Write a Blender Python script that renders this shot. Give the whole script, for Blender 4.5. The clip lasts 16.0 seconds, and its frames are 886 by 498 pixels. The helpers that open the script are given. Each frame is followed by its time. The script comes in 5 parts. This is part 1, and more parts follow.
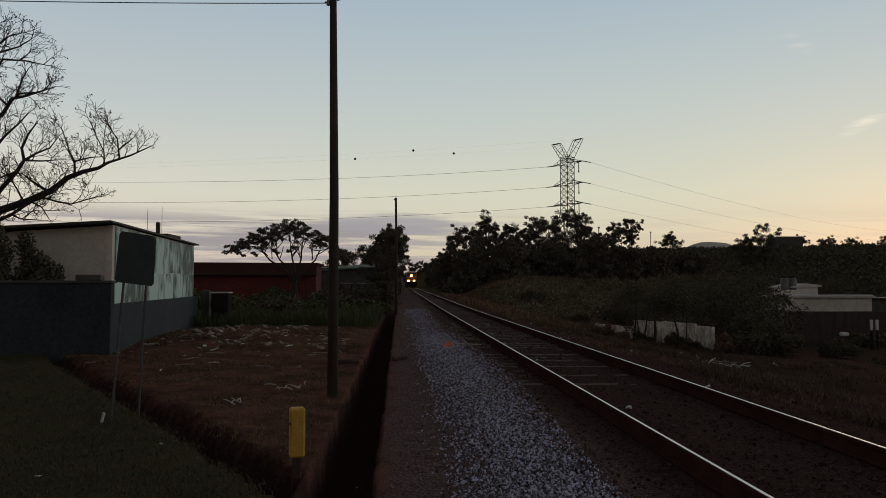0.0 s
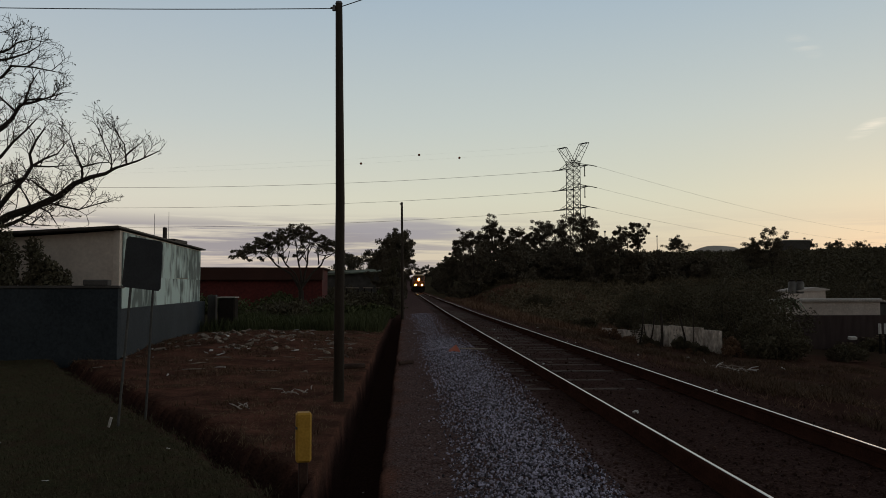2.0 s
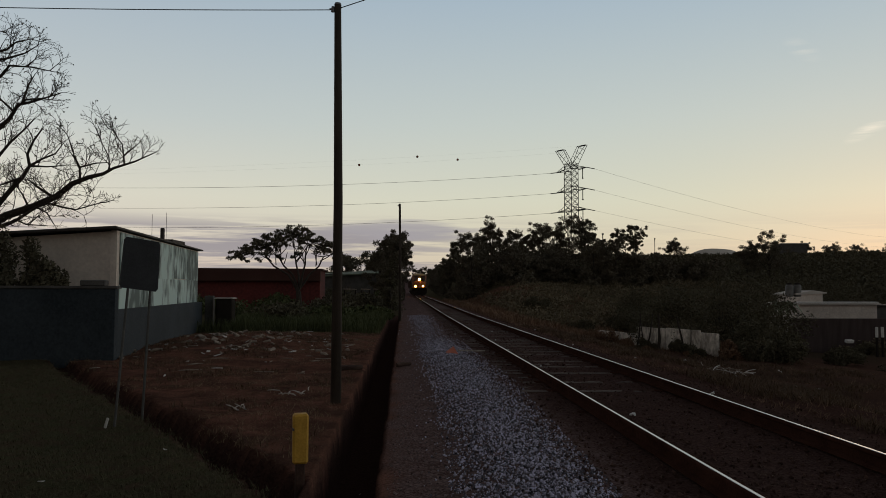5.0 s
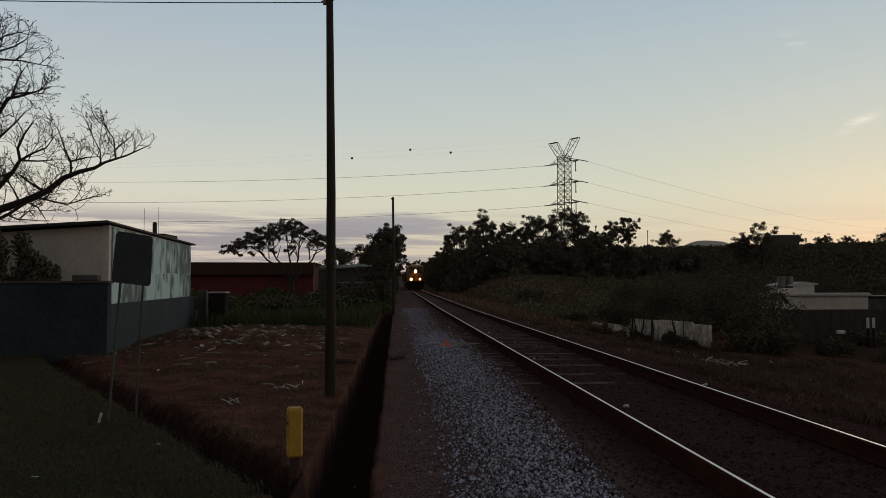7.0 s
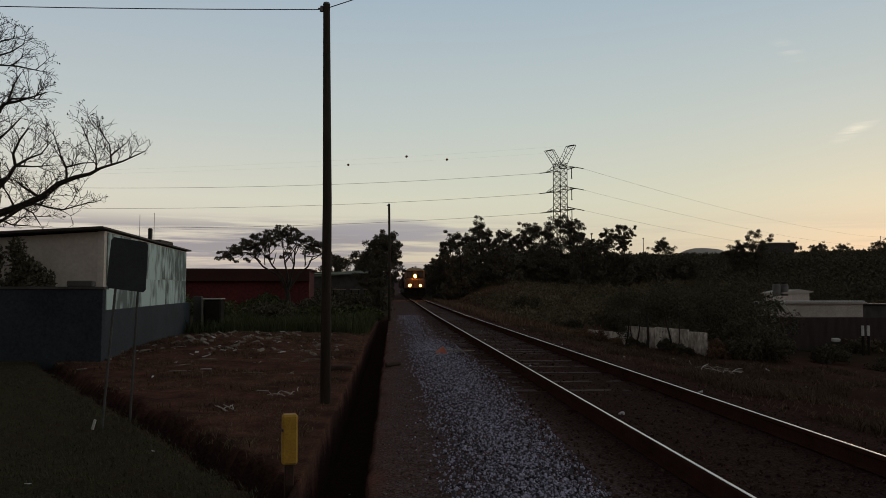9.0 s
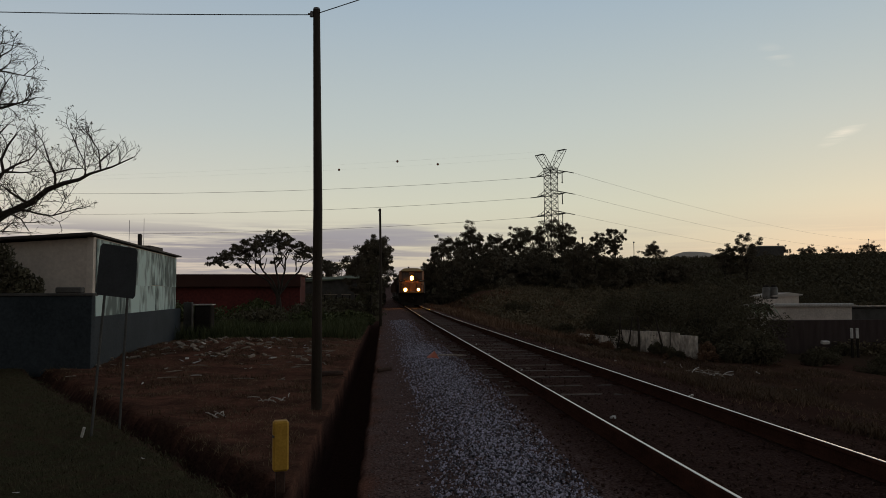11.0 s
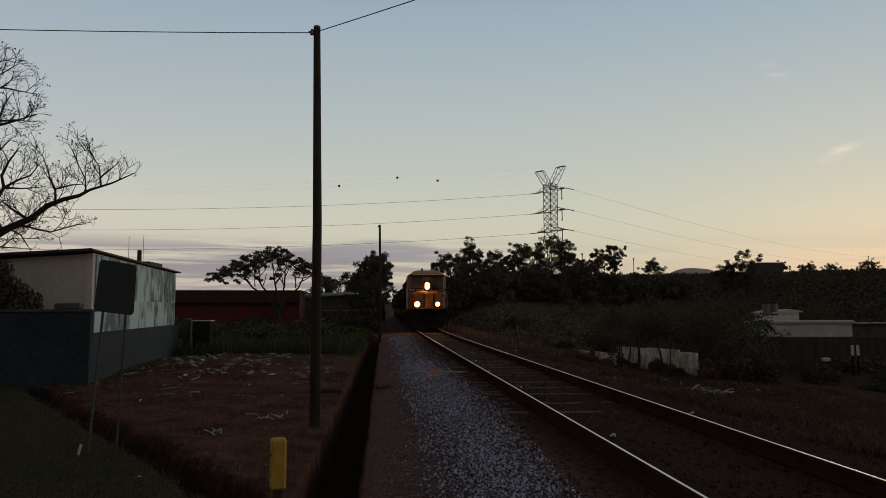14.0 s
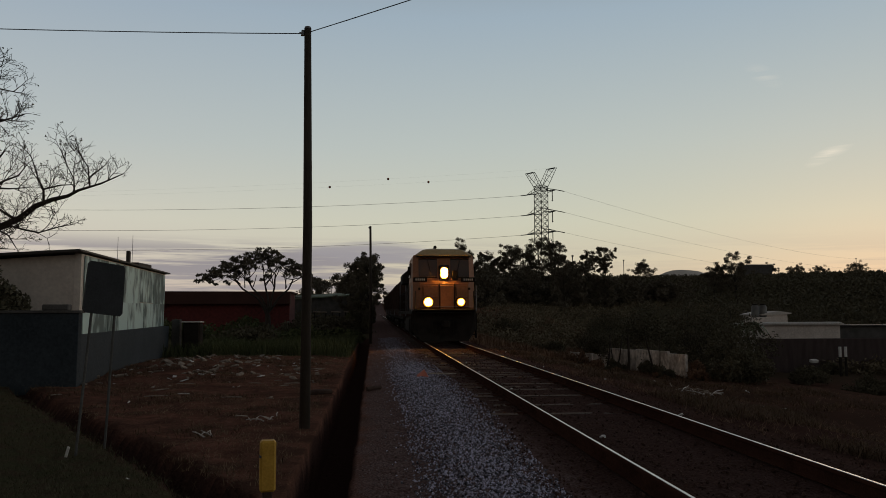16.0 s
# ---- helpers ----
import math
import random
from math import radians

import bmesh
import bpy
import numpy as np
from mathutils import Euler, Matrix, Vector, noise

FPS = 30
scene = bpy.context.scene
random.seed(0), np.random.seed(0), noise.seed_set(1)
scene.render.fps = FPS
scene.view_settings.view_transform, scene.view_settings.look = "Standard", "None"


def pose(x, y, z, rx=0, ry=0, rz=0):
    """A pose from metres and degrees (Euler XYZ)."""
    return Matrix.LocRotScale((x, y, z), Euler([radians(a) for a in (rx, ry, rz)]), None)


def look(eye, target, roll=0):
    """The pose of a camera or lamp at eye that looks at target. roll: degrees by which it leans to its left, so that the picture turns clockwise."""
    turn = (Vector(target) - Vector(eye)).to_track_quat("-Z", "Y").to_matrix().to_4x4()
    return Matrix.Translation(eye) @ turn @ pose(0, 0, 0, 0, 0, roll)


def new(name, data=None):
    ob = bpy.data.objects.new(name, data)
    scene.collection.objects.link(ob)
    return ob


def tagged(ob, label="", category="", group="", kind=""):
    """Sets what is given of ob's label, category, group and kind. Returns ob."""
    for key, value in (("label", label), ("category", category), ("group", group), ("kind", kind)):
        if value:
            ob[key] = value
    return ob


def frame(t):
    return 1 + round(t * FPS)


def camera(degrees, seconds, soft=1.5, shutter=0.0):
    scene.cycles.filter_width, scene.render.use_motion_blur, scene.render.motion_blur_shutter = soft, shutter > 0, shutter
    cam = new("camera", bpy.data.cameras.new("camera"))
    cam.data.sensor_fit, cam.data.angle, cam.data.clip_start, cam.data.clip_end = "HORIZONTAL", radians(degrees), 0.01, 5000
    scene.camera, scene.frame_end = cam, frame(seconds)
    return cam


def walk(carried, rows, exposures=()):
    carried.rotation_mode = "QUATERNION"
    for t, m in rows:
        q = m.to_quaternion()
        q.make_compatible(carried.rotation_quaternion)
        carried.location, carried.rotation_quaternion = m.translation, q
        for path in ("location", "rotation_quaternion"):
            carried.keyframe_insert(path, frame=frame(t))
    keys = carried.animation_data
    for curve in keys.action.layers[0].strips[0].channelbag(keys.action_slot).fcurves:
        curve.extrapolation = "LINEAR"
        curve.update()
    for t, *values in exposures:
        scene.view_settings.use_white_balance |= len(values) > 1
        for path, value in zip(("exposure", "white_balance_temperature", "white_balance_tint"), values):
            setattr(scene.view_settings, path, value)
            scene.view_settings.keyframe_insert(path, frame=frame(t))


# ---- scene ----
SECONDS = 16.0
cam = camera(62.0, SECONDS, soft=0.8)
EYE = (0.0, 0.0, 1.57)
# seconds, yaw, pitch, roll of the hand-held camera
TURNS = [(0, -3.39, 2.76, -0.03), (0.5, -3.10, 2.92, 0.22), (1, -2.85, 3.20, 0.19), (1.5, -2.93, 3.46, 0.22), (2, -2.92, 3.10, 0.08),
         (2.5, -2.74, 3.38, 0.13), (3, -2.75, 3.27, -0.06), (3.5, -3.00, 3.35, -0.02), (4, -3.01, 3.39, -0.08), (6.5, -3.37, 2.78, -0.10),
         (7, -3.60, 2.70, 0.13), (7.5, -3.89, 2.85, 0.30), (8, -3.95, 3.05, 0.31), (8.5, -3.94, 3.14, 0.24), (9, -3.92, 3.23, -0.01),
         (9.5, -3.82, 3.44, 0.15), (11.8, -4.85, 3.74, 0.28), (12, -4.71, 3.99, 0.30), (12.5, -5.33, 4.44, 0.22), (13, -5.21, 4.72, 0.25), (13.5, -4.58, 4.67, 0.23),
         (14, -4.61, 4.84, 0.19), (14.5, -4.72, 5.12, 0.32), (15, -5.01, 5.20, 0.18), (15.5, -5.07, 5.26, 0.27), (16, -5.34, 4.95, 0.14)]


def drift(t):
    return 0.012 * min(1, max(0, (t - 9.5) / 5))


walk(cam, [(t, pose(EYE[0] + drift(t), EYE[1], EYE[2] + drift(t), 90 + p, r, a)) for t, a, p, r in TURNS],
     exposures=[(0, 0.16), (9.5, 0.14), (13, 0.02), (16, 0.0)])

# ---------------------------------------------------------------- sky and sun
SUN_AZ, SUN_EL = radians(38), radians(1.5)     # to the right of the track, just over the horizon
world = bpy.data.worlds.new("dusk_sky")
scene.world = world
world.use_nodes = True
nt = world.node_tree
nt.nodes.clear()


def wn(kind, **kw):
    n = nt.nodes.new(kind)
    for k, v in kw.items():
        if k == "op":
            n.operation = v
        elif k == "blend":
            n.data_type, n.blend_type = "RGBA", v
        elif k == "clamp":
            n.use_clamp = v
    return n


def wlink(a, b):
    nt.links.new(a, b)


def wmath(op, a, b=None, clamp=False):
    n = wn("ShaderNodeMath", op=op, clamp=clamp)
    for i, v in enumerate((a, b)):
        if v is None:
            continue
        if isinstance(v, (int, float)):
            n.inputs[i].default_value = v
        else:
            wlink(v, n.inputs[i])
    return n.outputs[0]


def wmix(fac, a, b, blend="MIX"):
    n = wn("ShaderNodeMix", blend=blend)
    for sock, v in ((n.inputs[0], fac), (n.inputs[6], a), (n.inputs[7], b)):
        if isinstance(v, (int, float)):
            sock.default_value = v
        elif isinstance(v, tuple):
            sock.default_value = (*v, 1)
        else:
            wlink(v, sock)
    return n.outputs[2]


def wramp(fac, stops):
    n = wn("ShaderNodeValToRGB")
    r = n.color_ramp
    while len(r.elements) < len(stops):
        r.elements.new(0.5)
    for e, (p, c) in zip(r.elements, stops):
        e.position, e.color = p, (*c, 1)
    wlink(fac, n.inputs[0])
    return n.outputs[0]


coord = wn("ShaderNodeTexCoord")
sep = wn("ShaderNodeSeparateXYZ")
wlink(coord.outputs["Generated"], sep.inputs[0])
dx, dy, dz = sep.outputs
elev = wmath("MAXIMUM", dz, 0.0)
toward = wmath("ADD", wmath("MULTIPLY", dx, math.sin(SUN_AZ)), wmath("MULTIPLY", dy, math.cos(SUN_AZ)))
warm_side = wramp(elev, [(0.0, (0.53, 0.455, 0.335)), (0.05, (0.555, 0.51, 0.388)), (0.12, (0.555, 0.565, 0.455)), (0.22, (0.47, 0.52, 0.49)),
                         (0.38, (0.33, 0.42, 0.49)), (0.60, (0.135, 0.14, 0.15)), (1.0, (0.068, 0.056, 0.054))])
cool_side = wramp(elev, [(0.0, (0.56, 0.44, 0.40)), (0.05, (0.58, 0.50, 0.44)), (0.12, (0.61, 0.585, 0.50)), (0.22, (0.47, 0.51, 0.505)),
                         (0.38, (0.33, 0.405, 0.48)), (0.60, (0.135, 0.14, 0.15)), (1.0, (0.068, 0.056, 0.054))])
gradient = wmix(wmath("MULTIPLY", wmath("SUBTRACT", toward, 0.45), 2.0, True), cool_side, warm_side)
# behind the viewer the sky has already gone dark
behind = wmath("MULTIPLY", wmath("ADD", toward, 0.75), 0.9, True)
gradient = wmix(1.0, gradient, wmix(behind, (0.325, 0.275, 0.240), (1.0, 1.0, 1.0)), "MULTIPLY")
nishita = wn("ShaderNodeTexSky")
nishita.sky_type, nishita.sun_disc = "NISHITA", False
nishita.sun_elevation, nishita.sun_rotation = SUN_EL, SUN_AZ
sky = wmix(0.012, gradient, nishita.outputs[0])
# low streaked clouds
stretch = wn("ShaderNodeMapping")
stretch.inputs["Scale"].default_value = (3.0, 3.0, 62.0)
wlink(coord.outputs["Generated"], stretch.inputs[0])
streaks = wn("ShaderNodeTexNoise")
streaks.inputs["Scale"].default_value, streaks.inputs["Detail"].default_value, streaks.inputs["Roughness"].default_value = 1.3, 6.0, 0.6
wlink(stretch.outputs[0], streaks.inputs["Vector"])
cover = wramp(streaks.outputs["Fac"], [(0.42, (0, 0, 0)), (0.53, (1, 1, 1))])
band = wramp(elev, [(0.0, (0.5, 0.5, 0.5)), (0.03, (0.9, 0.9, 0.9)), (0.078, (1, 1, 1)), (0.10, (0, 0, 0))])
leftward = wmath("MULTIPLY", wmath("SUBTRACT", 0.22, dx), 4.0, True)
mask = wmath("MULTIPLY", wmath("MULTIPLY", cover, band), wmath("ADD", wmath("MULTIPLY", leftward, 0.82), 0.12))
sky = wmix(mask, sky, (0.285, 0.262, 0.28))
# a flat grey bank of cloud low over the line
bank = wn("ShaderNodeVectorMath")
bank.operation = "SUBTRACT"
wlink(coord.outputs["Generated"], bank.inputs[0])
bank.inputs[1].default_value = (0.0, 0.996, 0.083)
bank_size = wn("ShaderNodeMapping")
bank_size.inputs["Scale"].default_value = (9.0, 0.0, 62.0)
wlink(bank.outputs[0], bank_size.inputs[0])
bank_len = wn("ShaderNodeVectorMath")
bank_len.operation = "LENGTH"
wlink(bank_size.outputs[0], bank_len.inputs[0])
ragged = wmath("ADD", bank_len.outputs["Value"], wmath("MULTIPLY", wmath("SUBTRACT", streaks.outputs["Fac"], 0.5), -1.6))
bank_mask = wramp(ragged, [(0.55, (0.8, 0.8, 0.8)), (0.95, (0, 0, 0))])
sky = wmix(wmath("MULTIPLY", bank_mask, wmath("GREATER_THAN", dy, 0.0)), sky, (0.33, 0.31, 0.325))
# small wisps of high cloud: one bright, one faint above it
for wisp_at, size, tilt, bright in (((0.545, 0.827, 0.190), (32, 32, 110), 30, 0.55), ((0.470, 0.835, 0.287), (38, 38, 95), -35, 0.16)):
    off = wn("ShaderNodeVectorMath")
    off.operation = "SUBTRACT"
    wlink(coord.outputs["Generated"], off.inputs[0])
    off.inputs[1].default_value = Vector(wisp_at).normalized()
    turned = wn("ShaderNodeMapping")
    turned.inputs["Rotation"].default_value = (0, radians(tilt), 0)
    wlink(off.outputs[0], turned.inputs[0])
    squash = wn("ShaderNodeMapping")
    squash.inputs["Scale"].default_value = size
    wlink(turned.outputs[0], squash.inputs[0])
    length = wn("ShaderNodeVectorMath")
    length.operation = "LENGTH"
    wlink(squash.outputs[0], length.inputs[0])
    wisp = wramp(length.outputs["Value"], [(0.0, (bright, bright, bright)), (1.0, (0, 0, 0))])
    sky = wmix(wmath("MULTIPLY", wisp, cover), sky, (0.95, 0.84, 0.68))
bg, out = wn("ShaderNodeBackground"), wn("ShaderNodeOutputWorld")
bg.inputs["Strength"].default_value = 1.0
wlink(sky, bg.inputs["Color"])
wlink(bg.outputs[0], out.inputs[0])

sun = new("sun", bpy.data.lights.new("sun", "SUN"))
sun.data.energy, sun.data.angle, sun.data.color = 0.22, radians(18), (1.0, 0.66, 0.42)
sun.matrix_world = look((60 * math.sin(SUN_AZ), 60 * math.cos(SUN_AZ), 60 * math.tan(radians(5))), (0, 0, 0))


# ---------------------------------------------------------------- materials
def material(name, a, b, scale=6.0, rough=0.85, bump=0.3, metal=0.0, grain=60.0, emit=None, spread=0.25, spec=0.3, stretch=(1, 1, 1)):
    """Two tones mixed by a broad and a fine noise, with relief; single pieces differ a little."""
    m = bpy.data.materials.new(name)
    m.use_nodes = True
    t = m.node_tree
    p = t.nodes["Principled BSDF"]
    tc, mp = t.nodes.new("ShaderNodeTexCoord"), t.nodes.new("ShaderNodeMapping")
    mp.inputs["Scale"].default_value = stretch
    t.links.new(tc.outputs["Object"], mp.inputs[0])
    info = t.nodes.new("ShaderNodeObjectInfo")
    n1, n2 = t.nodes.new("ShaderNodeTexNoise"), t.nodes.new("ShaderNodeTexNoise")
    n1.noise_dimensions = n2.noise_dimensions = "4D"
    n1.inputs["Scale"].default_value, n1.inputs["Detail"].default_value = scale, 5
    n2.inputs["Scale"].default_value, n2.inputs["Detail"].default_value = grain, 4
    for n in (n1, n2):
        t.links.new(mp.outputs[0], n.inputs["Vector"])
        w = t.nodes.new("ShaderNodeMath")
        w.operation = "MULTIPLY"
        w.inputs[1].default_value = 20
        t.links.new(info.outputs["Random"], w.inputs[0])
        t.links.new(w.outputs[0], n.inputs["W"])
    add = t.nodes.new("ShaderNodeMath")
    add.operation = "MULTIPLY_ADD"
    add.inputs[1].default_value, add.inputs[2].default_value = 0.5, 0.0
    t.links.new(n2.outputs["Fac"], add.inputs[0])
    half = t.nodes.new("ShaderNodeMath")
    half.operation = "MULTIPLY_ADD"
    half.inputs[1].default_value = 0.5
    t.links.new(n1.outputs["Fac"], half.inputs[0])
    t.links.new(add.outputs[0], half.inputs[2])
    ramp = t.nodes.new("ShaderNodeValToRGB")
    ramp.color_ramp.elements[0].position, ramp.color_ramp.elements[0].color = 0.5 - spread / 2, (*a, 1)
    ramp.color_ramp.elements[1].position, ramp.color_ramp.elements[1].color = 0.5 + spread / 2, (*b, 1)
    t.links.new(half.outputs[0], ramp.inputs[0])
    t.links.new(ramp.outputs[0], p.inputs["Base Color"])
    p.inputs["Roughness"].default_value, p.inputs["Metallic"].default_value = rough, metal
    p.inputs["Specular IOR Level"].default_value = spec
    if bump:
        bp = t.nodes.new("ShaderNodeBump")
        bp.inputs["Strength"].default_value, bp.inputs["Distance"].default_value = bump, 0.02
        t.links.new(half.outputs[0], bp.inputs["Height"])
        t.links.new(bp.outputs[0], p.inputs["Normal"])
    if emit:
        p.inputs["Emission Color"].default_value = (*emit[:3], 1)
        p.inputs["Emission Strength"].default_value = emit[3]
    return m


def leafy(name, a, b):
    """Leaves: every leaf has its own tone, by its island."""
    m = bpy.data.materials.new(name)
    m.use_nodes = True
    t = m.node_tree
    p = t.nodes["Principled BSDF"]
    geo, ramp = t.nodes.new("ShaderNodeNewGeometry"), t.nodes.new("ShaderNodeValToRGB")
    ramp.color_ramp.elements[0].color, ramp.color_ramp.elements[1].color = (*a, 1), (*b, 1)
    t.links.new(geo.outputs["Random Per Island"], ramp.inputs[0])
    t.links.new(ramp.outputs[0], p.inputs["Base Color"])
    p.inputs["Roughness"].default_value, p.inputs["Specular IOR Level"].default_value = 0.8, 0.06
    return m


M_BALLAST = leafy("ballast_stone", (0.03, 0.03, 0.036), (0.72, 0.71, 0.89))
for spot, tone in ((0.40, (0.17, 0.166, 0.20)), (0.60, (0.46, 0.45, 0.56))):
    M_BALLAST.node_tree.nodes["Color Ramp"].color_ramp.elements.new(spot).color = (*tone, 1)
M_DIRTY_STONE = leafy("dirty_stone", (0.035, 0.019, 0.015), (0.12, 0.074, 0.061))
M_PATHGRIT = leafy("path_grit_stone", (0.06, 0.045, 0.043), (0.28, 0.223, 0.215))
M_RAIL = material("rusty_rail", (0.036, 0.017, 0.013), (0.072, 0.033, 0.024), 4, 1.0, 0.3, 0.0, spec=0.0)
M_RAILTOP = material("worn_rail_head", (0.50, 0.48, 0.47), (0.62, 0.60, 0.58), 3, 0.34, 0.02, 1.0)
M_SLEEPER = material("weathered_sleeper", (0.026, 0.015, 0.012), (0.115, 0.072, 0.056), 3, 0.9, 0.6, stretch=(0.3, 3, 3))
M_POLE = material("dark_wood_pole", (0.035, 0.028, 0.022), (0.07, 0.055, 0.042), 5, 0.9, 0.5, stretch=(4, 4, 0.4))
M_STEEL = material("dull_steel", (0.16, 0.16, 0.17), (0.26, 0.26, 0.27), 6, 0.55, 0.1, 0.6)
M_PYLON = material("galvanised_lattice", (0.03, 0.03, 0.032), (0.055, 0.055, 0.058), 1, 0.7, 0.1, 0.2)
M_WIRE = material("wire", (0.03, 0.03, 0.03), (0.05, 0.05, 0.05), 2, 0.6, 0.0)
M_THINPOST = material("weathered_thin_post", (0.06, 0.06, 0.058), (0.11, 0.11, 0.105), 8, 0.8, 0.2)
M_YELLOW = material("yellow_paint", (0.46, 0.255, 0.035), (0.62, 0.36, 0.055), 9, 0.65, 0.2)
M_SIGNBACK = material("sign_sheet_back", (0.02, 0.021, 0.023), (0.035, 0.036, 0.04), 5, 0.6, 0.1, 0.2)
M_SHEET = material("white_sheet_stained", (0.12, 0.165, 0.16), (0.54, 0.69, 0.66), 0.55, 0.7, 0.1, spread=0.11, stretch=(1, 1.3, 0.55), grain=2.6)
M_CREAM = material("cream_wall", (0.56, 0.49, 0.43), (0.72, 0.64, 0.56), 0.9, 0.85, 0.1, grain=14)
M_ROOF = material("dark_roof_sheet", (0.04, 0.035, 0.032), (0.075, 0.065, 0.06), 2, 0.75, 0.2)
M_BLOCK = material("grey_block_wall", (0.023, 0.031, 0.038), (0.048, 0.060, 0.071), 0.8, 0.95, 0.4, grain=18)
M_REDWALL = material("red_wall", (0.05, 0.016, 0.015), (0.16, 0.033, 0.030), 0.35, 0.8, 0.1, grain=5)
M_BRICKRED = material("dark_red_roof", (0.05, 0.022, 0.018), (0.08, 0.035, 0.028), 0.8, 0.9, 0.3)
M_BARK = material("dark_bark", (0.03, 0.024, 0.02), (0.065, 0.052, 0.042), 6, 0.95, 0.7, stretch=(3, 3, 0.6))
M_PALEWALL = material("pale_plaster", (0.50, 0.44, 0.40), (0.74, 0.67, 0.61), 1.2, 0.9, 0.3, grain=9)
M_DIRTYWALL = material("stained_plaster", (0.36, 0.31, 0.265), (0.82, 0.74, 0.66), 1.6, 0.95, 0.5, grain=7, spread=0.16, stretch=(1, 1, 0.6))
M_PALEROOF = material("pale_roof", (0.42, 0.39, 0.36), (0.62, 0.58, 0.54), 2, 0.85, 0.3)
M_PAPER = material("litter_white", (0.55, 0.54, 0.52), (0.75, 0.74, 0.72), 8, 0.8, 0.1)
M_RUBBLE = material("rubble", (0.16, 0.125, 0.10), (0.40, 0.34, 0.28), 7, 0.95, 0.6)
M_TANK = material("tank_plastic", (0.10, 0.10, 0.097), (0.20, 0.198, 0.19), 3, 0.6, 0.05)
M_BOARDS = material("dark_boards", (0.045, 0.032, 0.032), (0.085, 0.062, 0.060), 1.5, 0.9, 0.3, stretch=(3, 1, 0.4))
M_ORANGE = material("orange_plastic", (0.40, 0.09, 0.04), (0.52, 0.13, 0.06), 8, 0.6, 0.2)
M_STRAW = leafy("dry_straw", (0.13, 0.085, 0.055), (0.34, 0.24, 0.15))
M_STRAWDARK = leafy("dull_dry_grass", (0.115, 0.070, 0.046), (0.28, 0.178, 0.118))
M_BANKGRASS = leafy("dark_bank_grass", (0.060, 0.040, 0.026), (0.150, 0.102, 0.066))
M_SCRUB = leafy("dry_brown_scrub", (0.105, 0.088, 0.058), (0.23, 0.19, 0.125))
M_GRASS = leafy("short_grass", (0.050, 0.048, 0.030), (0.125, 0.116, 0.068))
M_LEAF = leafy("dark_leaves", (0.078, 0.070, 0.048), (0.130, 0.118, 0.078))
M_LEAF2 = leafy("olive_leaves", (0.045, 0.055, 0.026), (0.125, 0.14, 0.065))
# leaf tones raised: haze before the dark trees is put into them
M_EUC = leafy("eucalyptus_leaves", (0.098, 0.085, 0.064), (0.165, 0.146, 0.108))
M_LOCO = material("locomotive_paint_yellow", (0.29, 0.115, 0.048), (0.41, 0.165, 0.068), 1.5, 0.5, 0.05, grain=12)
M_LOCODARK = material("locomotive_paint_dark", (0.028, 0.024, 0.025), (0.055, 0.046, 0.044), 1.5, 0.85, 0.1, grain=12, spec=0.08)
M_FRAME = material("sooty_frame", (0.018, 0.015, 0.013), (0.038, 0.032, 0.027), 3, 0.95, 0.3, spec=0.06)
# brown lamp glow over the cab windows is painted into the glass colour
M_GLOWGLASS = material("cab_glass_glow_tint", (0.075, 0.050, 0.040), (0.10, 0.068, 0.054), 1, 0.22, 0.0, spec=0.5)
M_LOCOROOF = material("pale_yellow_roof_paint", (0.44, 0.31, 0.15), (0.56, 0.41, 0.21), 1.5, 0.5, 0.05, grain=12)
M_RUSTFOOT = material("rusty_dark_foot", (0.04, 0.022, 0.017), (0.08, 0.045, 0.035), 14, 0.9, 0.4)
M_LAMP = material("headlamp_bulb", (0.9, 0.7, 0.3), (0.95, 0.75, 0.35), 1, 0.3, 0.0, emit=(1.0, 0.45, 0.06, 135.0))
# the lens rims glow amber in place of glare around the bulbs
M_GLARELENS = material("headlamp_lens_glare", (0.8, 0.5, 0.2), (0.9, 0.6, 0.25), 1, 0.3, 0.0, emit=(1.0, 0.27, 0.02, 1.5))
M_WHITE = material("white_lettering", (0.5, 0.45, 0.38), (0.6, 0.55, 0.48), 8, 0.6, 0.0)
M_WAGON = material("wagon_brown", (0.045, 0.028, 0.022), (0.085, 0.053, 0.042), 1.2, 0.9, 0.2, grain=9, spec=0.08)
M_BALL = material("marker_ball_paint", (0.20, 0.05, 0.02), (0.28, 0.08, 0.03), 2, 0.6, 0.0)
# Distance haze is put into the hills' pale colour.
M_HAZEHILL = material("far_hill_haze", (0.50, 0.47, 0.42), (0.62, 0.58, 0.51), 0.01, 1.0, 0.0, grain=0.05)
M_CONCRETE = material("dark_concrete", (0.06, 0.058, 0.055), (0.12, 0.115, 0.11), 2, 0.95, 0.5)

# ground: dry earth, short grass and track ballast in one sheet
M_GROUND = bpy.data.materials.new("ground_earth")
M_GROUND.use_nodes = True
gt = M_GROUND.node_tree
gp = gt.nodes["Principled BSDF"]
gp.inputs["Roughness"].default_value, gp.inputs["Specular IOR Level"].default_value = 1.0, 0.0


def gnoise(scale, detail=6):
    n, c = gt.nodes.new("ShaderNodeTexNoise"), gt.nodes.new("ShaderNodeTexCoord")
    n.inputs["Scale"].default_value, n.inputs["Detail"].default_value, n.inputs["Roughness"].default_value = scale, detail, 0.65
    gt.links.new(c.outputs["Object"], n.inputs["Vector"])
    return n.outputs["Fac"]


